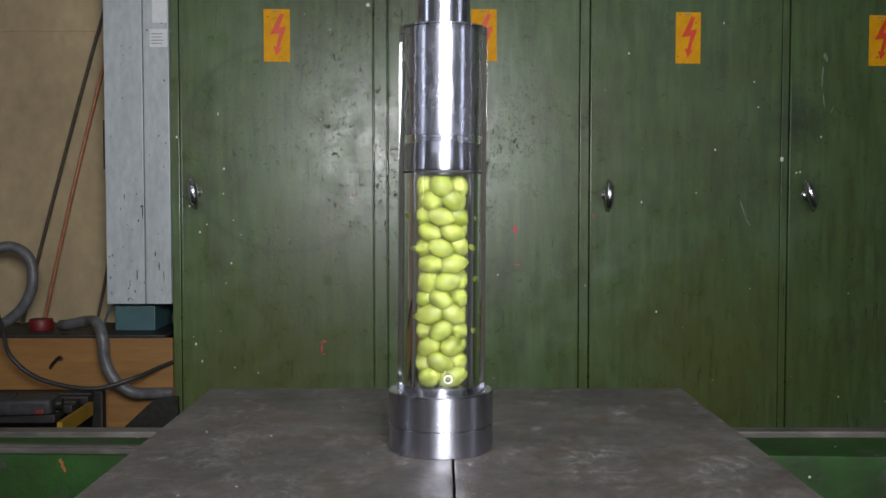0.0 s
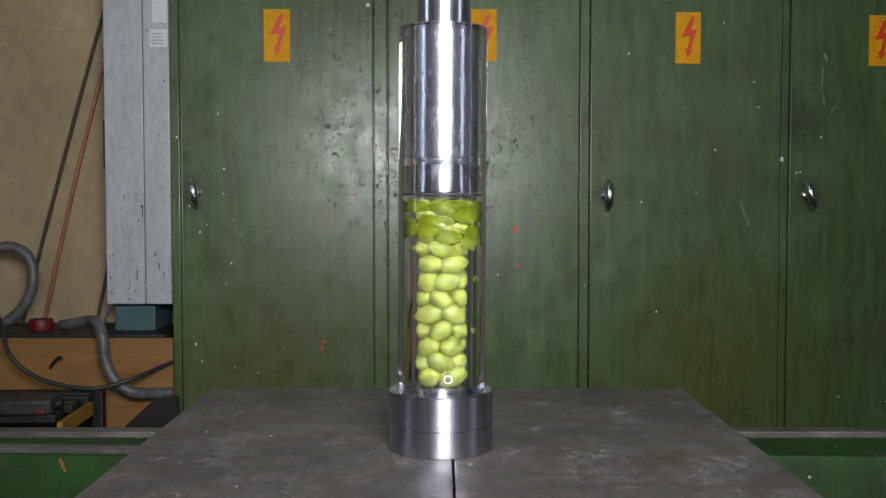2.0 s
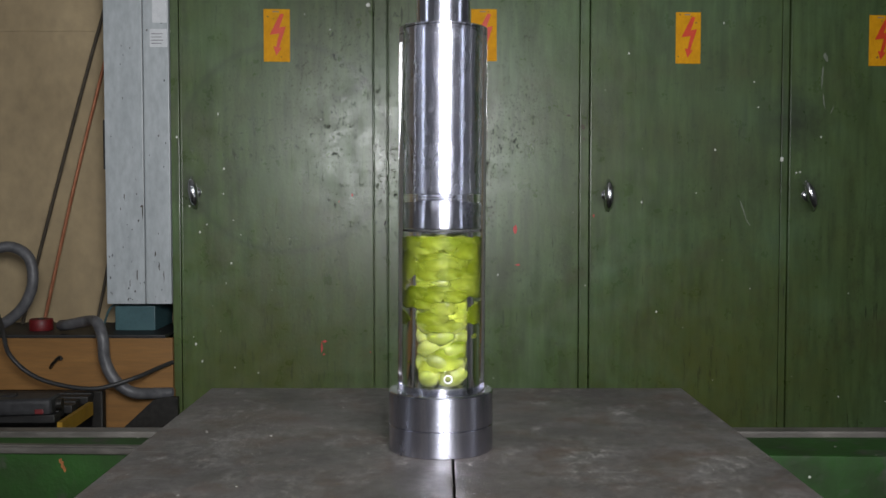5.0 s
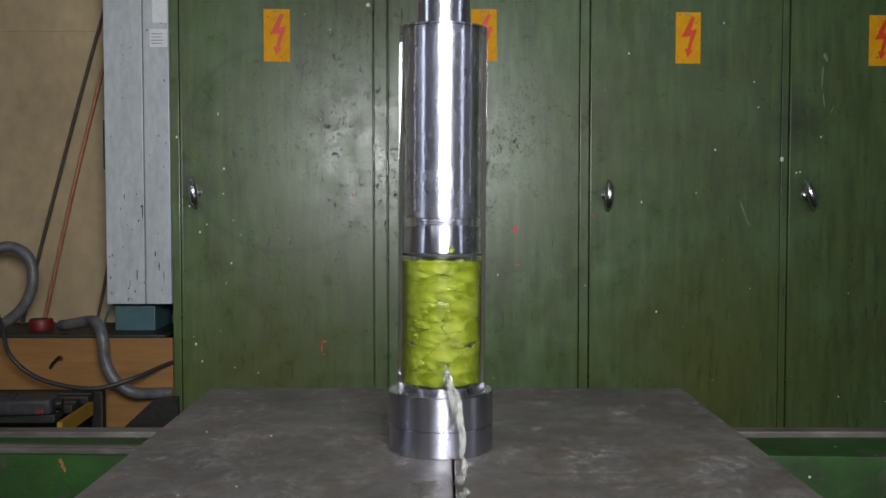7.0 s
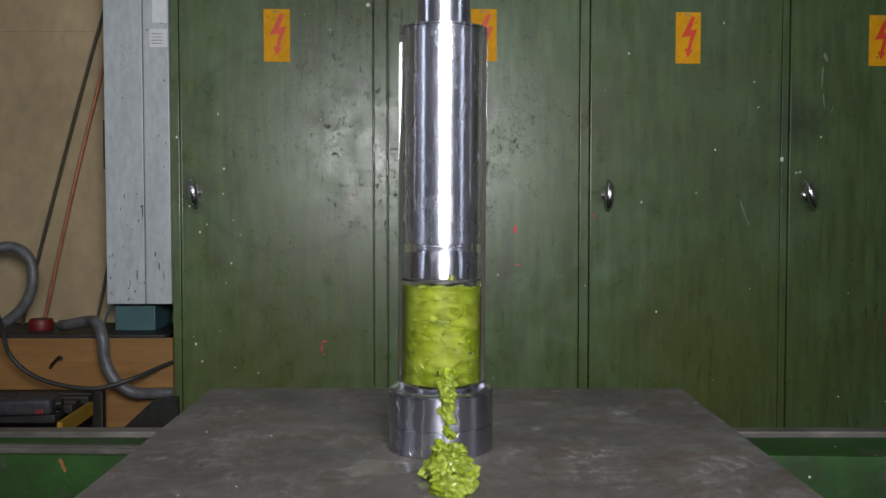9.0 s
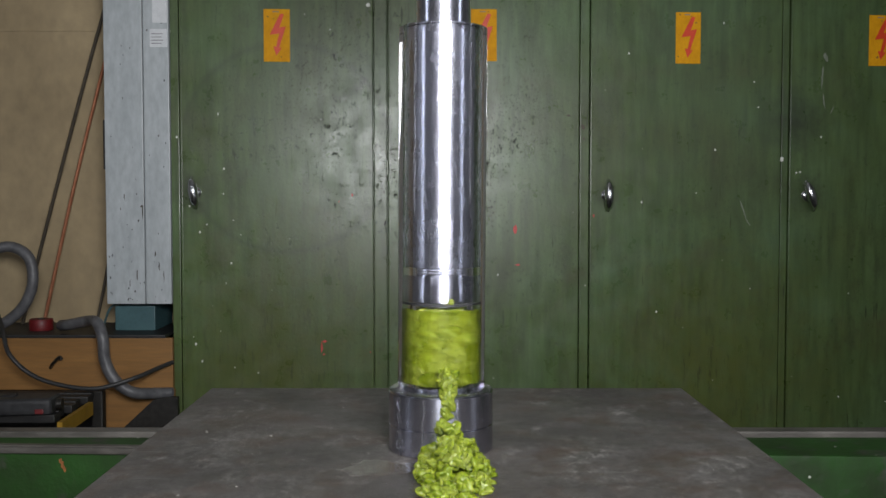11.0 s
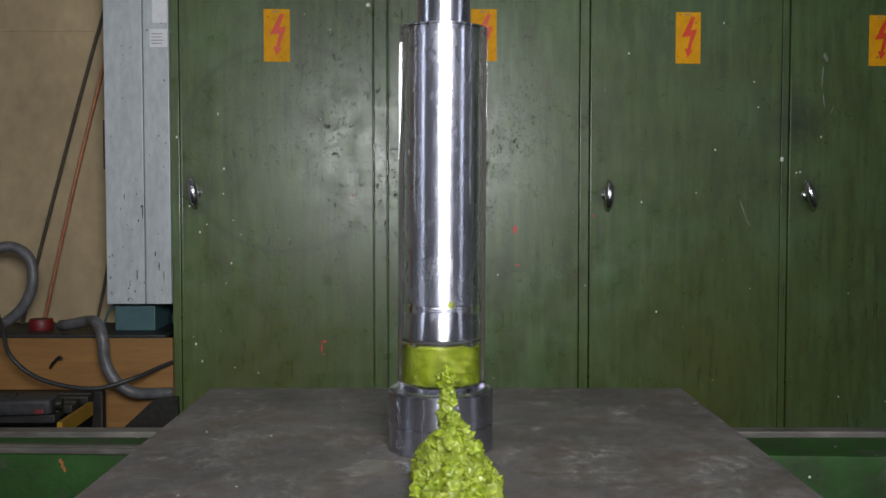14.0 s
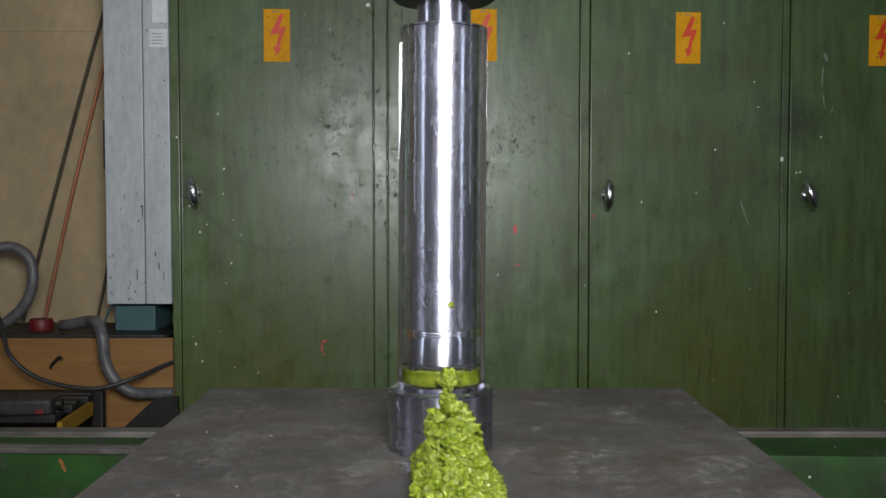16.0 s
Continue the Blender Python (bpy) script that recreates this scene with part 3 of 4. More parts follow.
# ---- clutter beside the cabinets ----
def left_side():
    bench = thing("workbench", "orange plywood bench box with a dark dusty top", "bench")
    part("front_panel", box(-2.2, -0.766, 1.65, 1.668, -0.250, -0.102, edge=0.002), WOOD, bench)
    part("top", box(-2.2, -0.785, 1.645, 1.945, -0.1015, -0.0925, edge=0.002), BLACK, bench, "dark dusty bench top")
    part("leg_panel", box(-1.00, -0.766, 1.66, 1.68, FLOOR_Z, -0.2505, edge=0.002), WOOD, bench)
    part("leg_panel", box(-2.2, -2.0, 1.66, 1.68, FLOOR_Z, -0.2505, edge=0.002), WOOD, bench)
    part("back_panel", box(-2.0, -1.00, 1.90, 1.92, FLOOR_Z, -0.102, edge=0.002), BLACK, bench)
    solid("teal_box", box(-0.960, -0.842, 1.745, 1.93, -0.0925, -0.020, edge=0.003), TEAL, "dull teal steel box on the bench", "box")
    solid("steel_rod", sweep([(-1.023, 1.905, 0.905), (-1.133, 1.90, 0.519), (-1.245, 1.89, 0.10), (-1.29, 1.88, -0.0885)], 0.0055, 10, 4), DARK_RUST, "dark rusty steel rod leaning against the board", "rod")
    solid("copper_pipe", sweep([(-1.018, 1.925, 0.80), (-1.132, 1.90, 0.332), (-1.220, 1.87, -0.086)], 0.0055, 10, 4), COPPER, "thin copper pipe leaning against the board", "pipe")
    solid("copper_pipe", sweep([(-1.010, 1.925, 0.30), (-1.030, 1.90, 0.10), (-1.058, 1.87, -0.087)], 0.0045, 10, 4), DARK_RUST, "short brown pipe leaning beside the grey cabinet", "pipe")
    solid("flat_bar", box(-0.992, -0.975, 1.86, 1.875, -0.0925, 0.02, edge=0.002), DARK_RUST, "dark steel bar standing on the bench", "bar")
    hose = [(-1.40, 1.70, 0.12), (-1.290, 1.71, 0.150), (-1.243, 1.72, 0.153), (-1.200, 1.72, 0.124), (-1.188, 1.72, 0.062), (-1.206, 1.72, 0.000), (-1.245, 1.72, -0.047), (-1.30, 1.72, -0.074), (-1.42, 1.72, -0.076)]
    solid("corrugated_hose", sweep(hose, 0.0155, 14, 30, ribs=0.0005), HOSE, "coiled grey corrugated hose resting on the bench", "hose")
    hose = [(-1.10, 1.70, -0.072), (-1.063, 1.66, -0.065), (-0.993, 1.62, -0.050), (-0.950, 1.57, -0.050), (-0.929, 1.55, -0.09), (-0.923, 1.55, -0.152), (-0.895, 1.55, -0.207), (-0.850, 1.56, -0.240), (-0.800, 1.60, -0.250), (-0.770, 1.625, -0.254), (-0.762, 1.63, -0.255)]
    solid("corrugated_hose", sweep(hose, 0.0155, 14, 26, ribs=0.0005), HOSE, "grey corrugated hose hanging over the bench edge", "hose")
    wire = [(-1.26, 1.64, -0.02), (-1.202, 1.55, -0.068), (-1.165, 1.5, -0.122), (-1.113, 1.5, -0.175), (-1.038, 1.5, -0.206), (-0.932, 1.5, -0.218), (-0.840, 1.53, -0.196), (-0.795, 1.60, -0.180), (-0.772, 1.635, -0.172), (-0.764, 1.645, -0.170)]
    solid("power_cable", sweep(wire, 0.006, 10, 10), CABLE, "black rubber power cable hanging in a bow", "cable")
    solid("cable", sweep([(-1.02, 1.82, -0.088), (-0.99, 1.80, -0.03), (-0.955, 1.85, -0.012)], 0.0035, 8, 8), TEAL, "thin bluish cable under the grey cabinet", "cable")
    spool = thing("tape_roll", "red plastic roll lying on the bench", "roll", pose(-1.183, 1.76, -0.0925))
    part("roll", lathe([(0.012, 0.0), (0.033, 0.0), (0.034, 0.002), (0.034, 0.030), (0.032, 0.033), (0.012, 0.033)], 40, closed=True), DEEP_RED, spool)
    part("core", lathe([(0.008, 0.0005), (0.0118, 0.0005), (0.0118, 0.034), (0.008, 0.034)], 24, closed=True), BLACK, spool)
    solid("hook", sweep([(-1.112, 1.645, -0.186), (-1.095, 1.62, -0.170), (-1.072, 1.61, -0.150), (-1.066, 1.61, -0.158)], 0.0045, 8, 6), GREASE, "small dark steel hook on the bench front", "hook")
    pal = thing("pallet", "black plastic pallet with a yellow edge", "pallet")
    for k in range(6):
        part("slat", box(-1.60, -0.925 - 0.012 * (k % 2), 1.20 + k * 0.055, 1.238 + k * 0.055, -0.245, -0.225, edge=0.003), BLACK, pal)
    edge = prism([(-0.006, -0.034), (0.006, -0.034), (0.006, 0.0), (-0.006, 0.0)], 0, 0.24)
    rim = part("edge_rail", edge, YELLOW_PAINT, pal, "scuffed yellow edge rail", 0)
    rim.matrix_local = pose(-0.905, 1.18, -0.238, 0, 0, 3)
    part("corner_post", box(-0.945, -0.915, 1.50, 1.53, FLOOR_Z, -0.225, edge=0.004), GREASE, pal)
    part("corner_post", box(-1.60, -1.55, 1.20, 1.25, FLOOR_Z, -0.2455, edge=0.004), GREASE, pal)
    part("corner_post", box(-1.0, -0.96, 1.15, 1.19, FLOOR_Z, -0.2755, edge=0.004), GREASE, pal)
    tool = thing("power_tool", "black plastic power tool lying on the pallet", "tool", pose(-0.985, 1.23, -0.196, 0, 0, 6))
    part("body", box(-0.105, 0.052, -0.045, 0.045, -0.029, 0.012, edge=0.011, seg=3), RUBBER, tool)
    part("collar", sweep([(0.050, 0, -0.009), (0.066, 0, -0.009)], 0.014, 16, 2), GREASE, tool)
    part("grip", sweep([(-0.04, 0, 0.0), (-0.09, 0, -0.005), (-0.15, 0, -0.008)], 0.019, 14, 6), RUBBER, tool)
    part("trigger", box(0.015, 0.035, -0.05, -0.0455, -0.024, -0.012, edge=0.002), DEEP_RED, tool, "dull red trigger")
    ramp_sheet = prism([(-0.905, -0.36), (-0.74, -0.36), (-0.74, -0.262), (-0.80, -0.262)], 1.60, 1.62)
    solid("steel_sheet", ramp_sheet, GREASE, "dark greasy steel sheet leaning beside the cabinet", "sheet", smooth=0)


# ---- press ----
def press_bed():
    for k, (x0, x1) in enumerate(((-0.3500, 0.0126), (0.0146, 0.3660))):
        slab = box(x0, x1, -0.45, 0.3640, -0.063, -0.003, edge=0.0015)
        solid("press_table_plate", slab, TABLE, "dark worn steel press table plate", "press table", "table plates")
    beam = thing("press_beam", "scraped green painted steel press beam", "beam")
    body = box(-1.5, 1.5, 0.2035, 0.290, -0.46, -0.0605, edge=0.004)
    for v in body.verts:
        if v.co.y < 0.25:
            v.co.y -= 0.0428 * v.co.x
    part("body", body, BEAM, beam)
    worn = box(-1.5, 0.02, 0.1985, 0.2030, -0.068, -0.0596, edge=0.001)
    lip = box(-1.5, 0.02, 0.2031, 0.2150, -0.0603, -0.0575, edge=0.001)
    for bm in (worn, lip):
        bmesh.ops.subdivide_edges(bm, edges=[e for e in bm.edges if e.calc_length() > 1], cuts=160)
        for v in bm.verts:
            v.co.y -= 0.0428 * v.co.x + 0.0022 * noise.noise(Vector((v.co.x * 38, 0, 1))) + 0.0012 * noise.noise(Vector((v.co.x * 120, 2, 1)))
    part("worn_edge", worn, BARE, beam, "scraped bare edge")
    part("weld_bead", lip, BARE, beam, "lumpy scraped weld bead")
    part("rear_flange", box(-1.5, 1.5, 0.2905, 0.318, -0.46, -0.0525, edge=0.003), BARE, beam, "scraped bare steel flange")
    part("rust_patch", prism([(-0.5305, -0.0770), (-0.5270, -0.0748), (-0.5262, -0.0790), (-0.5232, -0.0796), (-0.5246, -0.0832), (-0.5216, -0.0880), (-0.5204, -0.0930), (-0.5228, -0.0950), (-0.5246, -0.0896), (-0.5278, -0.0872), (-0.5270, -0.0822), (-0.5296, -0.0812)], 0.2245, 0.2290), RUST, beam, "orange rust patch", 0)
    part("front_body", box(-1.5, 1.5, -0.40, -0.27, -0.46, -0.0605, edge=0.004), BEAM, beam)
    for x in (-1.3, 1.3):
        part("leg", box(x - 0.08, x + 0.08, -0.40, 0.318, FLOOR_Z, -0.4605, edge=0.004), BEAM, beam)


def tube_and_base():
    base = thing("pedestal", "turned steel base holding the clear tube on the table", "base")
    part("lower_disc", lathe([(0, -0.003), (0.0587, -0.003), (0.0596, -0.002), (0.0595, 0.0262), (0.0590, 0.0268), (0, 0.0268)], 128), STEEL, base)
    part("collar", lathe([(0, 0.0272), (0.0593, 0.0272), (0.0598, 0.0278), (0.0598, 0.0635), (0.0586, 0.0650), (0.0508, 0.0650), (0.0504, 0.0645), (0.0504, 0.0560), (0.0298, 0.0560), (0.0298, 0.0698), (0.0291, BED), (0, BED)], 128), STEEL, base)
    e = 0.0006
    bm = lathe([(BORE, 0.0565 + e), (BORE + e, 0.0565), (TUBE_R - e, 0.0565), (TUBE_R, 0.0565 + e), (TUBE_R, 0.475 - e), (TUBE_R - e, 0.475), (BORE + e, 0.475), (BORE, 0.475 - e)], 160, closed=True)
    tube = solid("acrylic_tube", bm, ACRYLIC, "thick clear acrylic tube standing in a steel base", "tube")
    drill = bmesh.new()
    bmesh.ops.create_cone(drill, cap_ends=True, segments=32, radius1=0.0048, radius2=0.0048, depth=0.05, matrix=pose(0.0076, -0.044, 0.0842, 90, 0, 0))
    cutter = new("drill", finish(drill, "drill", ACRYLIC))
    mod = tube.modifiers.new("hole", "BOOLEAN")
    mod.operation, mod.object, mod.solver = "DIFFERENCE", cutter, "EXACT"
    bpy.context.view_layer.update()
    done = bpy.data.meshes.new_from_object(tube.evaluated_get(bpy.context.evaluated_depsgraph_get()))
    tube.modifiers.remove(mod)
    tube.data = done
    bpy.data.objects.remove(cutter)
    done.polygons.foreach_set("use_smooth", [True] * len(done.polygons))
    done.set_sharp_from_angle(angle=radians(35))
    tube.visible_shadow = False
    tube.matrix_world = LEAN
    rim = part("hole_rim", lathe([(0.0034, 0.0), (0.0050, 0.0), (0.0050, 0.0012), (0.0034, 0.0012)], 32, closed=True), FROST, tube, "frosted drilled hole edge")
    rim.matrix_local = pose(0.0076, -0.0490, 0.0842, 90, 0, 0)


def press_ram():
    r = thing("press_ram", "polished steel press rod with a dark greasy ram head", "press ram")
    part("piston_head", lathe([(0, 0.0035), (0.0285, 0.0035), (0.0302, 0.0045), (0.0302, 0.0335), (0.0292, 0.0355), (0, 0.0355)], 128), STEEL, r)
    part("ring_groove", lathe([(0.02, 0.0357), (0.0288, 0.0357), (0.0292, 0.037), (0.0284, 0.0385), (0.0292, 0.040), (0.0284, 0.042), (0.02, 0.042)], 128, closed=True), ROD_STEEL, r)
    part("seal_ring", lathe([(0.02, 0.0005), (0.0300, 0.0005), (0.0304, 0.0012), (0.0304, 0.0030), (0.0300, 0.0034), (0.02, 0.0034)], 128, closed=True), RUBBER, r, "thin black rubber seal")
    part("face_plate", lathe([(0, -0.0012), (0.0270, -0.0012), (0.0275, 0.0003), (0, 0.0003)], 96), STEEL, r)
    part("rod", lathe([(0, 0.0422), (0.0292, 0.0422), (0.0301, 0.0431), (0.0301, 0.4105), (0, 0.4105)], 128), ROD_STEEL, r)
    part("ram_head", lathe([(0, 0.4100), (0.040, 0.4100), (0.054, 0.4130), (0.066, 0.4230), (0.066, 0.70), (0, 0.70)], 96), GREASE, r, "dark greasy ram head")
    return r


# ---- the fruit ----
PISTON = [(0, 0.3111), (0.5, 0.3054), (1, 0.2998), (1.5, 0.2929), (2, 0.286), (3, 0.2727), (4, 0.2584), (5.25, 0.2418), (6.5, 0.2251), (7.5, 0.2106), (9, 0.1892), (10.25, 0.1724), (11.5, 0.1555), (12.5, 0.1411), (14, 0.1201), (15, 0.1065), (16, 0.0922)]
PT, PZ = [p[0] for p in PISTON], [p[1] for p in PISTON]
HTOP, CRUSH = 0.3111 - BED - 0.002, 0.66
STEPS = (0, 1, 2, 3, 4.1, 5.2, 6.4, 7.5, 9, 11.4, 13, 14.5, 16)


def gap(t):
    """Height of the room left below the piston."""
    return float(np.interp(t, PT, PZ)) - BED - 0.002


def crushed(z0, t):
    """Height of a bit that began at z0 above the bed, and how far it is crushed, 0 to 1."""
    h = gap(t)
    front = (h - CRUSH * HTOP) / (1 - CRUSH)
    if front > 0:
        z = z0 if z0 < front else h - (HTOP - z0) * CRUSH
        return z, min(max((z0 - front) / 0.035 + 0.25, 0), 1)
    return z0 * h / HTOP, 1.0


def pack(count, radius, seed):
    """Balls settled in the bore."""
    rng = np.random.RandomState(seed)
    a, rr = rng.rand(count) * 6.283, np.sqrt(rng.rand(count)) * (BORE - radius)
    p = np.stack([rr * np.cos(a), rr * np.sin(a), np.linspace(radius, HTOP - radius, count)], 1)
    for it in range(900):
        d = p[:, None] - p[None]
        n = np.linalg.norm(d, axis=2) + np.eye(count)
        push = np.clip(2 * radius - n, 0, None) * (1 - np.eye(count))
        p += 0.32 * (d / n[..., None] * push[..., None]).sum(1)
        r = np.hypot(p[:, 0], p[:, 1])
        p[:, :2] *= np.where(r > BORE - radius, (BORE - radius) / np.maximum(r, 1e-9), 1 + 0.004)[:, None]
        p[:, 2] = np.clip(p[:, 2], radius, HTOP - radius)
    return p


def grapes():
    meshes = []
    for k in range(6):
        rng = random.Random(k)
        a, b = rng.uniform(0.0138, 0.0162), rng.uniform(0.0106, 0.0116)
        bm = bmesh.new()
        bmesh.ops.create_uvsphere(bm, u_segments=28, v_segments=18, radius=1)
        for v in bm.verts:
            n = v.co.copy()
            fat = 1 - 0.10 * n.z * (0.5 + 0.5 * n.z) + 0.03 * noise.noise(n * 1.4 + Vector((k * 5.0, 0, 0)))
            dip = 0.0016 * math.exp(-((n.z - 1) / 0.018) ** 2)
            v.co = Vector((n.x * b * fat, n.y * b * fat, n.z * a - dip))
        meshes.append((finish(bm, "grape", GRAPE, 0), a, b))
        meshes[-1][0].polygons.foreach_set("use_smooth", [True] * len(meshes[-1][0].polygons))
    made = []
    rng = random.Random(21)
    for i, p in enumerate(pack(76, 0.0113, 4)):
        me, a, b = meshes[i % 6]
        g = tagged(new("grape", me), "fresh green grape pressed inside the clear tube", "grape", "grapes in the tube")
        made.append((g, p, a, b, rng.uniform(-50, 50), rng.uniform(-28, 28), rng.uniform(-12, 12), rng.uniform(0, 1), rng.choice((0, 180))))
    return made


def grape_pose(p, a, b, tip, lean, late, luck, flip, t):
    z, c = crushed(float(p[2]), t)
    ang, r0 = math.atan2(p[1], p[0]), math.hypot(p[0], p[1])
    roll = tip * (1 - c) + late * c
    turn = Matrix.Rotation(ang, 3, "Z") @ Matrix.Rotation(radians(roll), 3, "X") @ Matrix.Rotation(radians(lean * (1 - c)), 3, "Z") @ Matrix.Rotation(radians(90 + flip), 3, "X")
    out = Vector((math.cos(ang), math.sin(ang), 0))
    reach = math.sqrt(sum((s * turn.col[k].dot(out)) ** 2 for k, s in enumerate((b, b, a))))
    tall = math.sqrt(sum((s * turn.col[k].z) ** 2 for k, s in enumerate((b, b, a))))
    wall = BORE - reach
    free = wall + 0.0004 * (luck > 0.25) - 0.0006 * (luck < 0.2)
    start = free if r0 > 0.010 else r0
    r = start * (1 - c) + (wall - 0.0002 + 0.0007 * luck) * c
    h = gap(t)
    z = min(max(z, tall), max(h - tall, h * 0.5))
    m = turn.to_4x4()
    m.translation = (math.cos(ang) * r, math.sin(ang) * r, BED + z)
    return m


def pulp_pile():
    """Resting places of the pressed-out pulp, in the order in which it lands."""
    rng = random.Random(11)
    spots = []
    while len(spots) < 300:
        y = rng.uniform(-0.245, -0.063)
        u = (y + 0.245) / 0.18
        mid, half = 0.020 - 0.011 * u, 0.042 - 0.016 * max(u - 0.3, 0) - 0.04 * max(0.25 - u, 0)
        top = 0.016 + 0.078 * u
        x = mid + rng.uniform(-1, 1) * half
        high = top * (1 - (abs(x - mid) / half) ** 1.7)
        z = rng.uniform(0.0, high)
        if high > 0.006:
            spots.append((x, y, max(z, 0.006) - 0.003))
    spots.sort(key=lambda s: s[2] / 0.11 + 0.45 * math.hypot((s[0] - 0.013) / 0.037, (s[1] + 0.13) / 0.11) + rng.uniform(0, 0.12))
    return spots


def clump(seed):
    """A wet clot of torn flesh: fused knobs with ragged fringes."""
    rng = random.Random(400 + seed)
    size, wide, flat = rng.uniform(0.0072, 0.0120), rng.uniform(0.9, 1.5), rng.uniform(0.65, 0.95)
    shift = Vector((seed * 5.1, seed * 2.3, seed * 0.7))
    bm = bmesh.new()
    bmesh.ops.create_icosphere(bm, subdivisions=4, radius=1)
    for v in bm.verts:
        n = v.co.copy()
        k = 1 + 0.60 * noise.noise(n * 1.5 + shift)
        k += 0.42 * (0.42 - noise.voronoi(n * 1.9 + shift)[0][0])
        k += 0.12 * (0.42 - noise.voronoi(n * 4.6 + shift)[0][0])
        k += 0.10 * noise.noise(n * 6 + shift)
        v.co = Vector((n.x * wide, n.y, n.z * flat)) * size * max(k, 0.35)
    return bm


def pulp():
    meshes = []
    for k in range(8):
        rng = random.Random(40 + k)
        bm = clump(k)
        meshes.append(finish(bm, "pulp_piece", PULP, 180))
    made = []
    for i, s in enumerate(pulp_pile()):
        made.append((tagged(new("pulp_piece", meshes[i % 8]), "wet crushed green grape pulp squeezed out of the tube", "pulp", "pieces of grape pulp"), s))
    return made


def skins():
    """Flattened grape skins and flesh that come to lie against the wall of the bore."""
    meshes, wall = [], BORE + 0.0003
    for k in range(9):
        rng = random.Random(70 + k)
        wide, tall = rng.uniform(0.0135, 0.0190), rng.uniform(0.0066, 0.0082)
        bm = bmesh.new()
        bmesh.ops.create_icosphere(bm, subdivisions=4, radius=1)
        for v in bm.verts:
            n = v.co.copy()
            rag = 1 + 0.26 * noise.noise(n * 1.6 + Vector((k * 3.7, k, 0))) + 0.12 * noise.noise(n * 5 + Vector((0, k * 2.1, 0)))
            d = 0.0022 * (min(n.x, 0.12) - 0.12) - 0.0001 * abs(noise.noise(n * 3.5 + Vector((k, 0, 4))))
            turn = n.y * wide * rag / wall
            v.co = Vector(((wall + d) * math.cos(turn) - wall, (wall + d) * math.sin(turn), min(max(n.z * tall * rag, -0.0098), 0.0098)))
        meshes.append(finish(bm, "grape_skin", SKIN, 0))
        meshes[-1].polygons.foreach_set("use_smooth", [True] * len(meshes[-1].polygons))
    made, rng = [], random.Random(17)
    for row in range(15):
        for k in range(10):
            ang = 2 * math.pi * (k + 0.5 * (row % 2) + rng.uniform(-0.25, 0.25)) / 10
            z0 = HTOP * (row + 0.5 + rng.uniform(-0.55, 0.55)) / 15
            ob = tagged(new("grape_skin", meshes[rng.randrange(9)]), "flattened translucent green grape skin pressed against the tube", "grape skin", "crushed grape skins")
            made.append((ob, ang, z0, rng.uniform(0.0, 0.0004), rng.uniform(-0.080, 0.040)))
    return made


def skin_bits():
    """Two scraps of skin that stay on the wall above the seal."""
    made = []
    for k in range(2):
        bm = lump(0.0034, 90 + k, 0.5, (1.1, 0.18, 1.0), 3, 2.2)
        made.append(solid("skin_scrap", bm, PULP, "small scrap of green grape skin stuck above the seal", "grape skin", "scraps of skin", smooth=180))
    return made


def juice_drops():
    meshes = []
    for k in range(4):
        bm = lump(0.0036, 60 + k, 0.35, (1, 1, 5.0), 3, 1.6)
        meshes.append(finish(bm, "juice_drop", JUICE, 60))
    return [tagged(new("juice_drop", meshes[k % 4]), "cloudy pale grape juice spurting from the tube hole", "juice", "drops of juice") for k in range(112)]


def table_crumbs():
    rng = random.Random(12)
    verts, faces = [], []
    for k in range(1500):
        way = rng.random()
        if way < 0.55:
            x, y = rng.gauss(-0.24, 0.045), rng.gauss(0.08, 0.10)
        elif way < 0.75:
            a, d = rng.uniform(0, 6.283), abs(rng.gauss(0.075, 0.012))
            x, y = d * math.cos(a), d * math.sin(a)
        else:
            x, y = rng.uniform(-0.33, 0.35), rng.uniform(-0.22, 0.34)
        r = rng.choice((0.00022, 0.0003, 0.0003, 0.00038, 0.0005)) if k % 60 else rng.uniform(0.0007, 0.0013)
        if math.hypot(x, y) < 0.062 or not (-0.345 < x < 0.362 and -0.3 < y < 0.36) or 0.0118 < x < 0.0152:
            continue
        a, long, base = rng.uniform(0, 3.14), rng.uniform(1.0, 2.6), len(verts)
        for j in range(5):
            u = a + 2 * math.pi * j / 5
            px, py = r * long * math.cos(u - a) * rng.uniform(0.6, 1.1), r * math.sin(u - a) * rng.uniform(0.6, 1.1)
            verts.append((x + px * math.cos(a) - py * math.sin(a), y + px * math.sin(a) + py * math.cos(a), -0.0031))
        verts.append((x, y, -0.003 + r * 0.8))
        faces += [(base + j, base + (j + 1) % 5, base + 5) for j in range(5)]
    me = bpy.data.meshes.new("crumbs")
    me.from_pydata(verts, [], faces)
    me.materials.append(CRUMB)
    tagged(new("crumbs", me), "pale dust and grit scattered on the press table", "grit", kind="stuff")


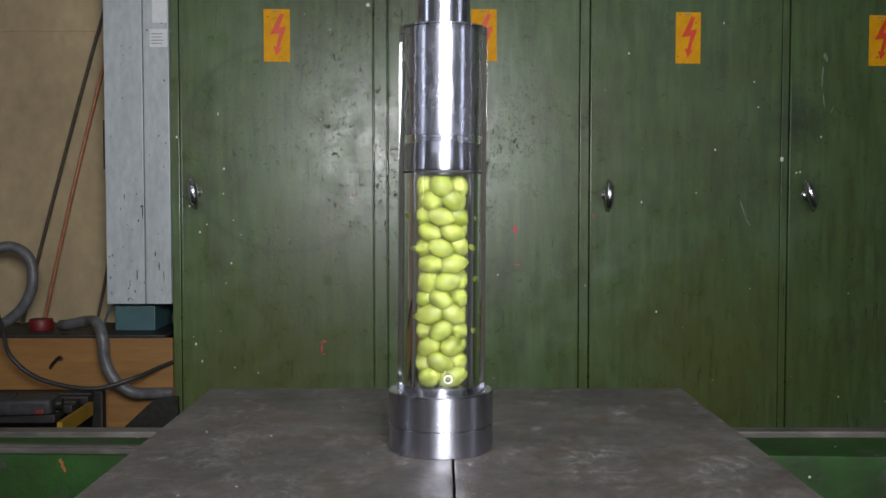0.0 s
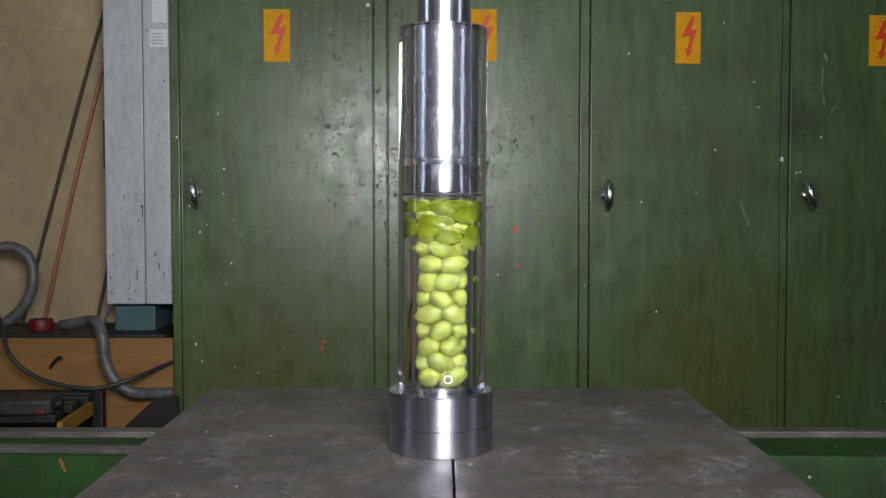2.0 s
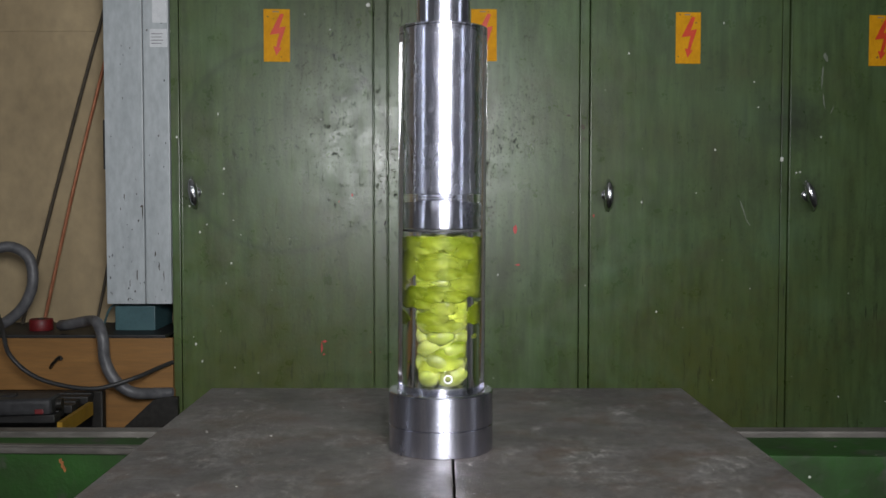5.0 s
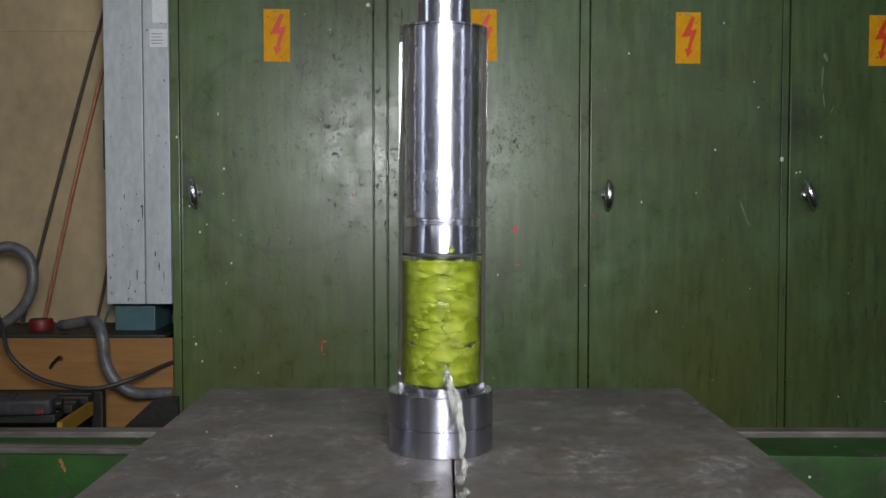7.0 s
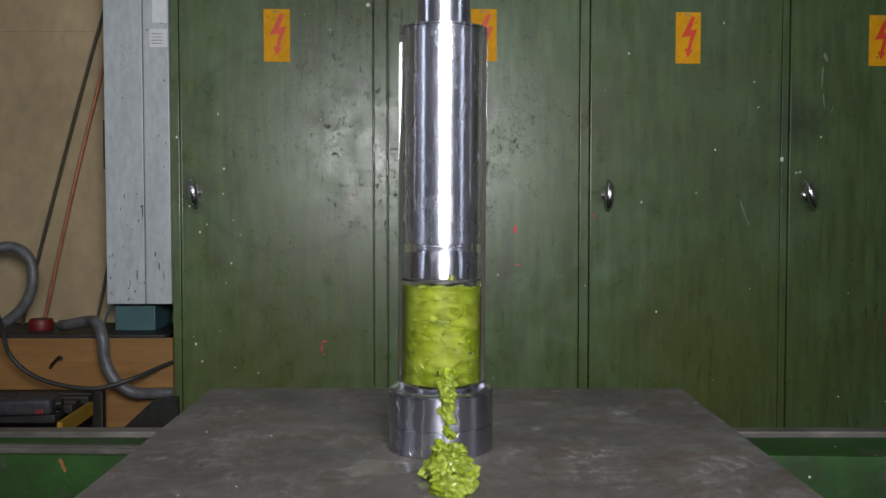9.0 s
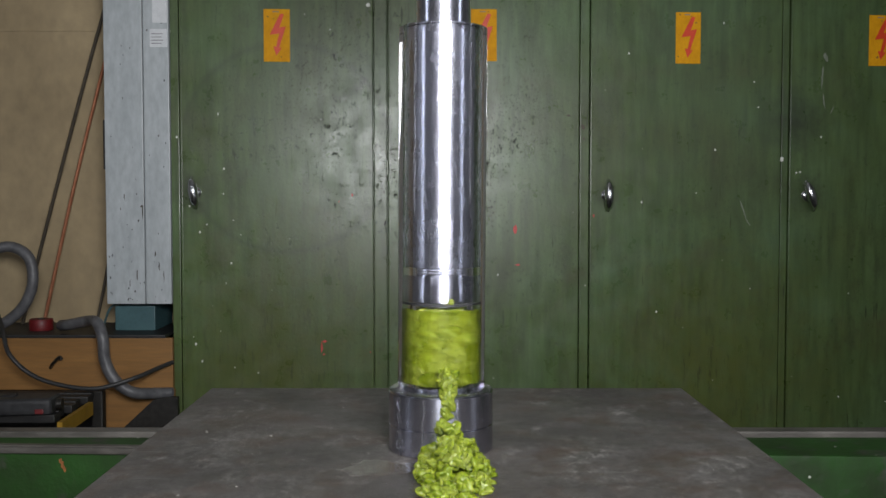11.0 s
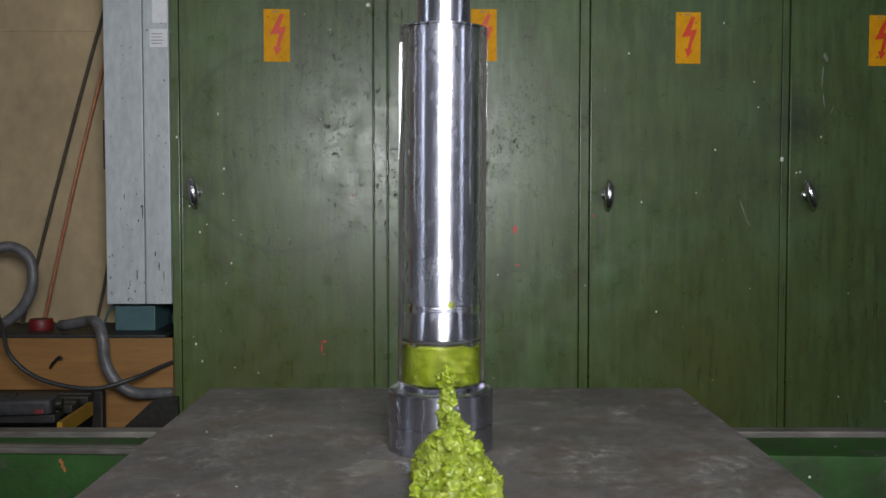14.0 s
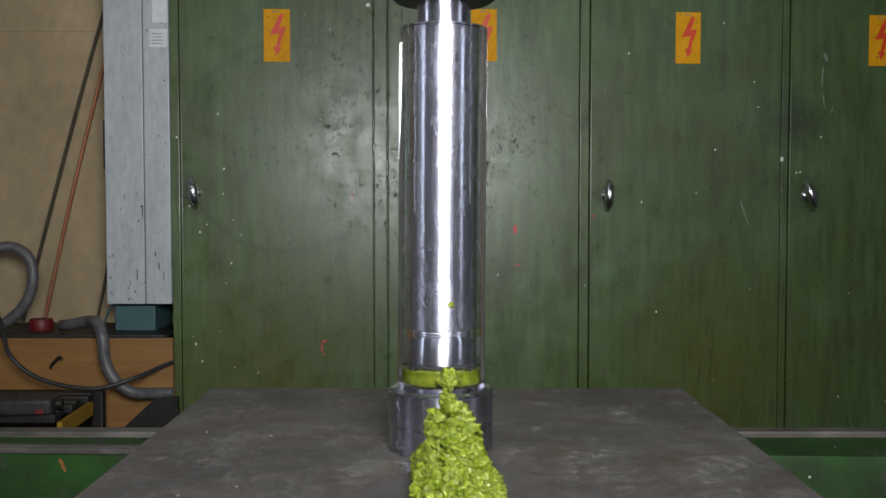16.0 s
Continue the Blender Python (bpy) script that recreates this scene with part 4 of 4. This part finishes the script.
def droplets():
    """Fine drops splashed on the pedestal's front and on the table round the pulp."""
    rng = random.Random(33)
    bm = bmesh.new()
    for _ in range(70):
        a, z, r = radians(rng.uniform(-150, -30)), rng.uniform(0.004, 0.062), rng.uniform(0.0003, 0.0008)
        bmesh.ops.create_icosphere(bm, subdivisions=2, radius=r, matrix=pose(0.0598 * math.cos(a), 0.0598 * math.sin(a), z) @ Matrix.Diagonal((1, 1, 1.5, 1)))
    on_base = solid("juice_droplets", bm, WATER, "fine clear juice drops splashed on the steel pedestal", "droplets", kind="stuff", smooth=180)
    bm = bmesh.new()
    for _ in range(120):
        a, d, r = rng.uniform(0, 6.283), abs(rng.gauss(0.07, 0.03)), rng.choice((0.0005, 0.0008, 0.0012, 0.002))
        bmesh.ops.create_icosphere(bm, subdivisions=2, radius=r, matrix=pose(0.018 + d * 1.3 * math.cos(a), -0.15 + d * 0.9 * math.sin(a), -0.003) @ Matrix.Diagonal((1, rng.uniform(0.7, 1.3), 0.45, 1)))
    on_table = solid("juice_droplets", bm, WATER, "fine clear juice drops splashed on the steel table", "droplets", kind="stuff", smooth=180)
    on_base.visible_shadow = on_table.visible_shadow = False
    return on_base, on_table


def wet_marks():
    """A puddle beside the slot and trickles down the pedestal."""
    rng = random.Random(9)
    out = []
    for x, y, w, d in ((-0.014, -0.165, 0.017, 0.030), (-0.066, -0.092, 0.042, 0.034), (0.040, -0.150, 0.012, 0.022)):
        bm = bmesh.new()
        ring = [(math.cos(a), math.sin(a), 1 + 0.35 * noise.noise(Vector((math.cos(a) * 1.7, math.sin(a) * 1.7, x * 99))) + 0.3 * noise.noise(Vector((math.cos(a) * 4.5, math.sin(a) * 4.5, x * 77)))) for a in (2 * math.pi * k / 72 for k in range(72))]
        low, mid = [bm.verts.new((c * w * k, q * d * k, -0.0005)) for c, q, k in ring], [bm.verts.new((c * w * k * 0.96, q * d * k * 0.96, 0.0005)) for c, q, k in ring]
        top = [bm.verts.new((c * w * k * 0.8, q * d * k * 0.8, 0.0008)) for c, q, k in ring]
        for a, b in ((low, mid), (mid, top)):
            for k in range(72):
                bm.faces.new((a[k], a[(k + 1) % 72], b[(k + 1) % 72], b[k]))
        bm.faces.new(top)
        bm.faces.new(low[::-1])
        ob = solid("juice_puddle", bm, WATER, "shallow clear juice puddle on the steel table", "puddle", "puddles of juice", smooth=60)
        ob.visible_shadow = False
        out.append((ob, Vector((x, y, -0.003))))
    lines = []
    for ang, wide, low in ((-140, 0.0019, 0.004), (-122, 0.0024, 0.0), (-108, 0.0010, -0.001), (-87, 0.0015, 0.0), (-72, 0.0012, 0.022)):
        pts = []
        for k in range(12):
            a = radians(ang + rng.uniform(-2.4, 2.4) * (k > 1))
            z = 0.066 - (0.066 - low) * k / 11
            r = 0.0560 if k == 0 else 0.0600
            pts.append((r * math.cos(a), r * math.sin(a), z))
        ob = solid("juice_trickle", sweep(pts, lambda u, w=wide: w * (0.75 + 0.4 * math.sin(u * 9) ** 2), 10, 6, flat=0.8), WATER, "thin clear juice trickle on the steel pedestal", "juice", "trickles of juice")
        ob.visible_shadow = False
        lines.append((ob, ang))
    film = lathe([(0.0506, 0.0645), (0.0584, 0.0645), (0.0593, 0.0650), (0.0588, 0.0660), (0.0570, 0.0663), (0.0520, 0.0664), (0.0506, 0.0672)], 96, closed=True)
    for v in film.verts:
        v.co.z += 0.0004 * noise.noise(v.co * 90) * (v.co.z > 0.0655)
    film = solid("juice_film", film, WATER, "wet ring of juice standing on the pedestal's shoulder", "juice", smooth=60)
    film.visible_shadow = False
    return out, lines, film


room()
green_cabinet()
grey_cabinet()
left_side()
press_bed()
tube_and_base()
RAM = press_ram()
GRAPES = grapes()
PULPS = pulp()
SKINS = skins()
table_crumbs()
PUDDLES, TRICKLES, FILM = wet_marks()
ON_BASE, ON_TABLE = droplets()
DROPS = juice_drops()
SCRAPS = skin_bits()


# ---- what moves ----
def keep(rows):
    """Rows in time order up to the end; the last stands at 16 s."""
    out = []
    for t, m in rows:
        if t > 15.97:
            break
        if not out or t - out[-1][0] > 0.03:
            out.append((t, m))
    return out + [(16.0, rows[-1][1] if len(out) == len(rows) else rows[len(out)][1])]


def motions():
    for k, ob in enumerate(SCRAPS):
        rows = []
        for t, z in PISTON:
            if t < 6:
                rows.append((t, LEAN @ pose(0.003 * k, 0.0, z - 0.016, 0, 30, 0)))
            else:
                rows.append((t, LEAN @ pose(0.0085 - 0.004 * k, -0.0288, z + 0.006 if k else max(z + 0.006, 0.1655), 0, 30 + 40 * k, 8)))
        walk(ob, rows)
    walk(RAM, [(t, LEAN @ pose(0, 0, z)) for t, z in PISTON])
    for g, *rest in GRAPES:
        walk(g, [(t, LEAN @ grape_pose(*rest, t)) for t in STEPS])
    for k, (ob, p) in enumerate(PUDDLES):
        t = (6.0, 8.6, 7.6)[k]
        walk(ob, [(0.0, pose(p.x, p.y, p.z - 0.003)), (t, pose(p.x, p.y, p.z - 0.003)), (t + 0.4, pose(p.x, p.y, p.z)), (16.0, pose(p.x, p.y, p.z))])
    walk(FILM, [(0.0, pose(0, 0, -0.0035)), (6.2, pose(0, 0, -0.0035)), (8.4, pose(0, 0, 0)), (16.0, pose(0, 0, 0))])
    walk(ON_BASE, [(0.0, pose(0, 0.004, 0)), (7.7, pose(0, 0.004, 0)), (10.5, pose(0, 0, 0)), (16.0, pose(0, 0, 0))])
    walk(ON_TABLE, [(0.0, pose(0, 0, -0.003)), (6.0, pose(0, 0, -0.003)), (9.0, pose(0, 0, 0)), (16.0, pose(0, 0, 0))])
    for k, (ob, ang) in enumerate(TRICKLES):
        t, a = 7.55 + 0.13 * k, radians(ang)
        inside = pose(-0.006 * math.cos(a), -0.006 * math.sin(a), 0)
        walk(ob, [(0.0, inside), (t, inside), (t + 0.2, pose(0, 0, 0)), (10.2, pose(0, 0, 0)), (11.4, inside if k in (1, 3) else pose(0, 0, 0)), (16.0, inside if k in (1, 3) else pose(0, 0, 0))])
    for ob, ang, z0, proud, late in SKINS:
        rows = []
        for t in STEPS:
            z, c = crushed(z0, t)
            c = crushed(z0 + late, t)[1] if t < 5.8 else 1.0
            r = 0.006 * (1 - c) + (BORE + 0.0001 + proud) * c
            z = min(max(z, 0.0100), max(gap(t) - 0.0100, gap(t) / 2))
            rows.append((t, LEAN @ pose(r * math.cos(ang), r * math.sin(ang), BED + z, 0, 0, math.degrees(ang))))
        walk(ob, rows)
    rng = random.Random(3)
    n = len(PULPS)
    for i, (ob, spot) in enumerate(PULPS):
        out = 7.75 + 8.35 * (i / n) ** 0.98
        a0, z0 = rng.uniform(0, 6.283), HTOP * (0.06 + 0.86 * ((i * 0.618) % 1 * 0.5 + i / n * 0.5))
        rx, ry, rz = (rng.uniform(-40, 40) for _ in range(3))
        rows = []
        for t in (0, 2, 4, 6.4, 9, 11.4, 13, 14.5):
            if t > out - 0.45:
                break
            z, c = crushed(z0, t)
            left = max(out - t, 0) / out
            r = 0.007 + (0.008 if i % 3 else 0.004) * c * (t > 5)
            r = min(r, BORE - 0.0045)
            z = min(max(z * (0.35 + 0.65 * min(left * 2.2, 1)), 0.009), gap(t) - 0.009)
            rows.append((t, LEAN @ pose(r * math.cos(a0), r * math.sin(a0), BED + z, rx, ry, rz)))
        x, y, z = spot
        rows.append((out - 0.30, pose(0.006, -0.018, BED + 0.0125, rx, ry, rz)))
        rows.append((out - 0.10, pose(0.0076, -0.034, 0.0842, rx * 0.5, 70, rz)))
        rows.append((out, pose(0.0078, -0.0535, 0.0832, rx * 0.5, 70, rz)))
        rows.append((out + 0.14, pose(0.0085, -0.064, max(0.062, z), rx, 60, rz)))
        rows.append((out + 0.34, pose(x, y, z, rx, ry, rz)))
        walk(ob, keep(rows))
    for k, ob in enumerate(DROPS):
        out = 5.5 + 2.05 * k / len(DROPS)
        loose = max(k / len(DROPS) - 0.80, 0) * 5
        side, fly = rng.uniform(-0.0035, 0.0035), loose * rng.uniform(-0.004, 0.034)
        inside = pose(0.003 + side, -0.006, BED + 0.016, 0, 0, 0)
        walk(ob, keep([(0.0, inside), (out - 0.3, inside), (out - 0.05, pose(0.0076, -0.035, 0.0842, 80, 0, 0)), (out, pose(0.0078, -0.054, 0.083, 60, 0, 0)),
                       (out + 0.05, pose(0.016 + side + fly * 0.6, -0.075, 0.062, 25, -12 - 700 * fly, 0)), (out + 0.11, pose(0.021 + side + fly, -0.105, 0.028, 20, -400 * fly, 0)),
                       (out + 0.16, pose(0.021 + side + fly * 1.4, -0.16, 0.002, 60, 0, 0)), (out + 0.45, pose(0.02 + side * 6, -0.30 - 0.1 * rng.random(), 0.0015, 88, 0, 0))]))


motions()
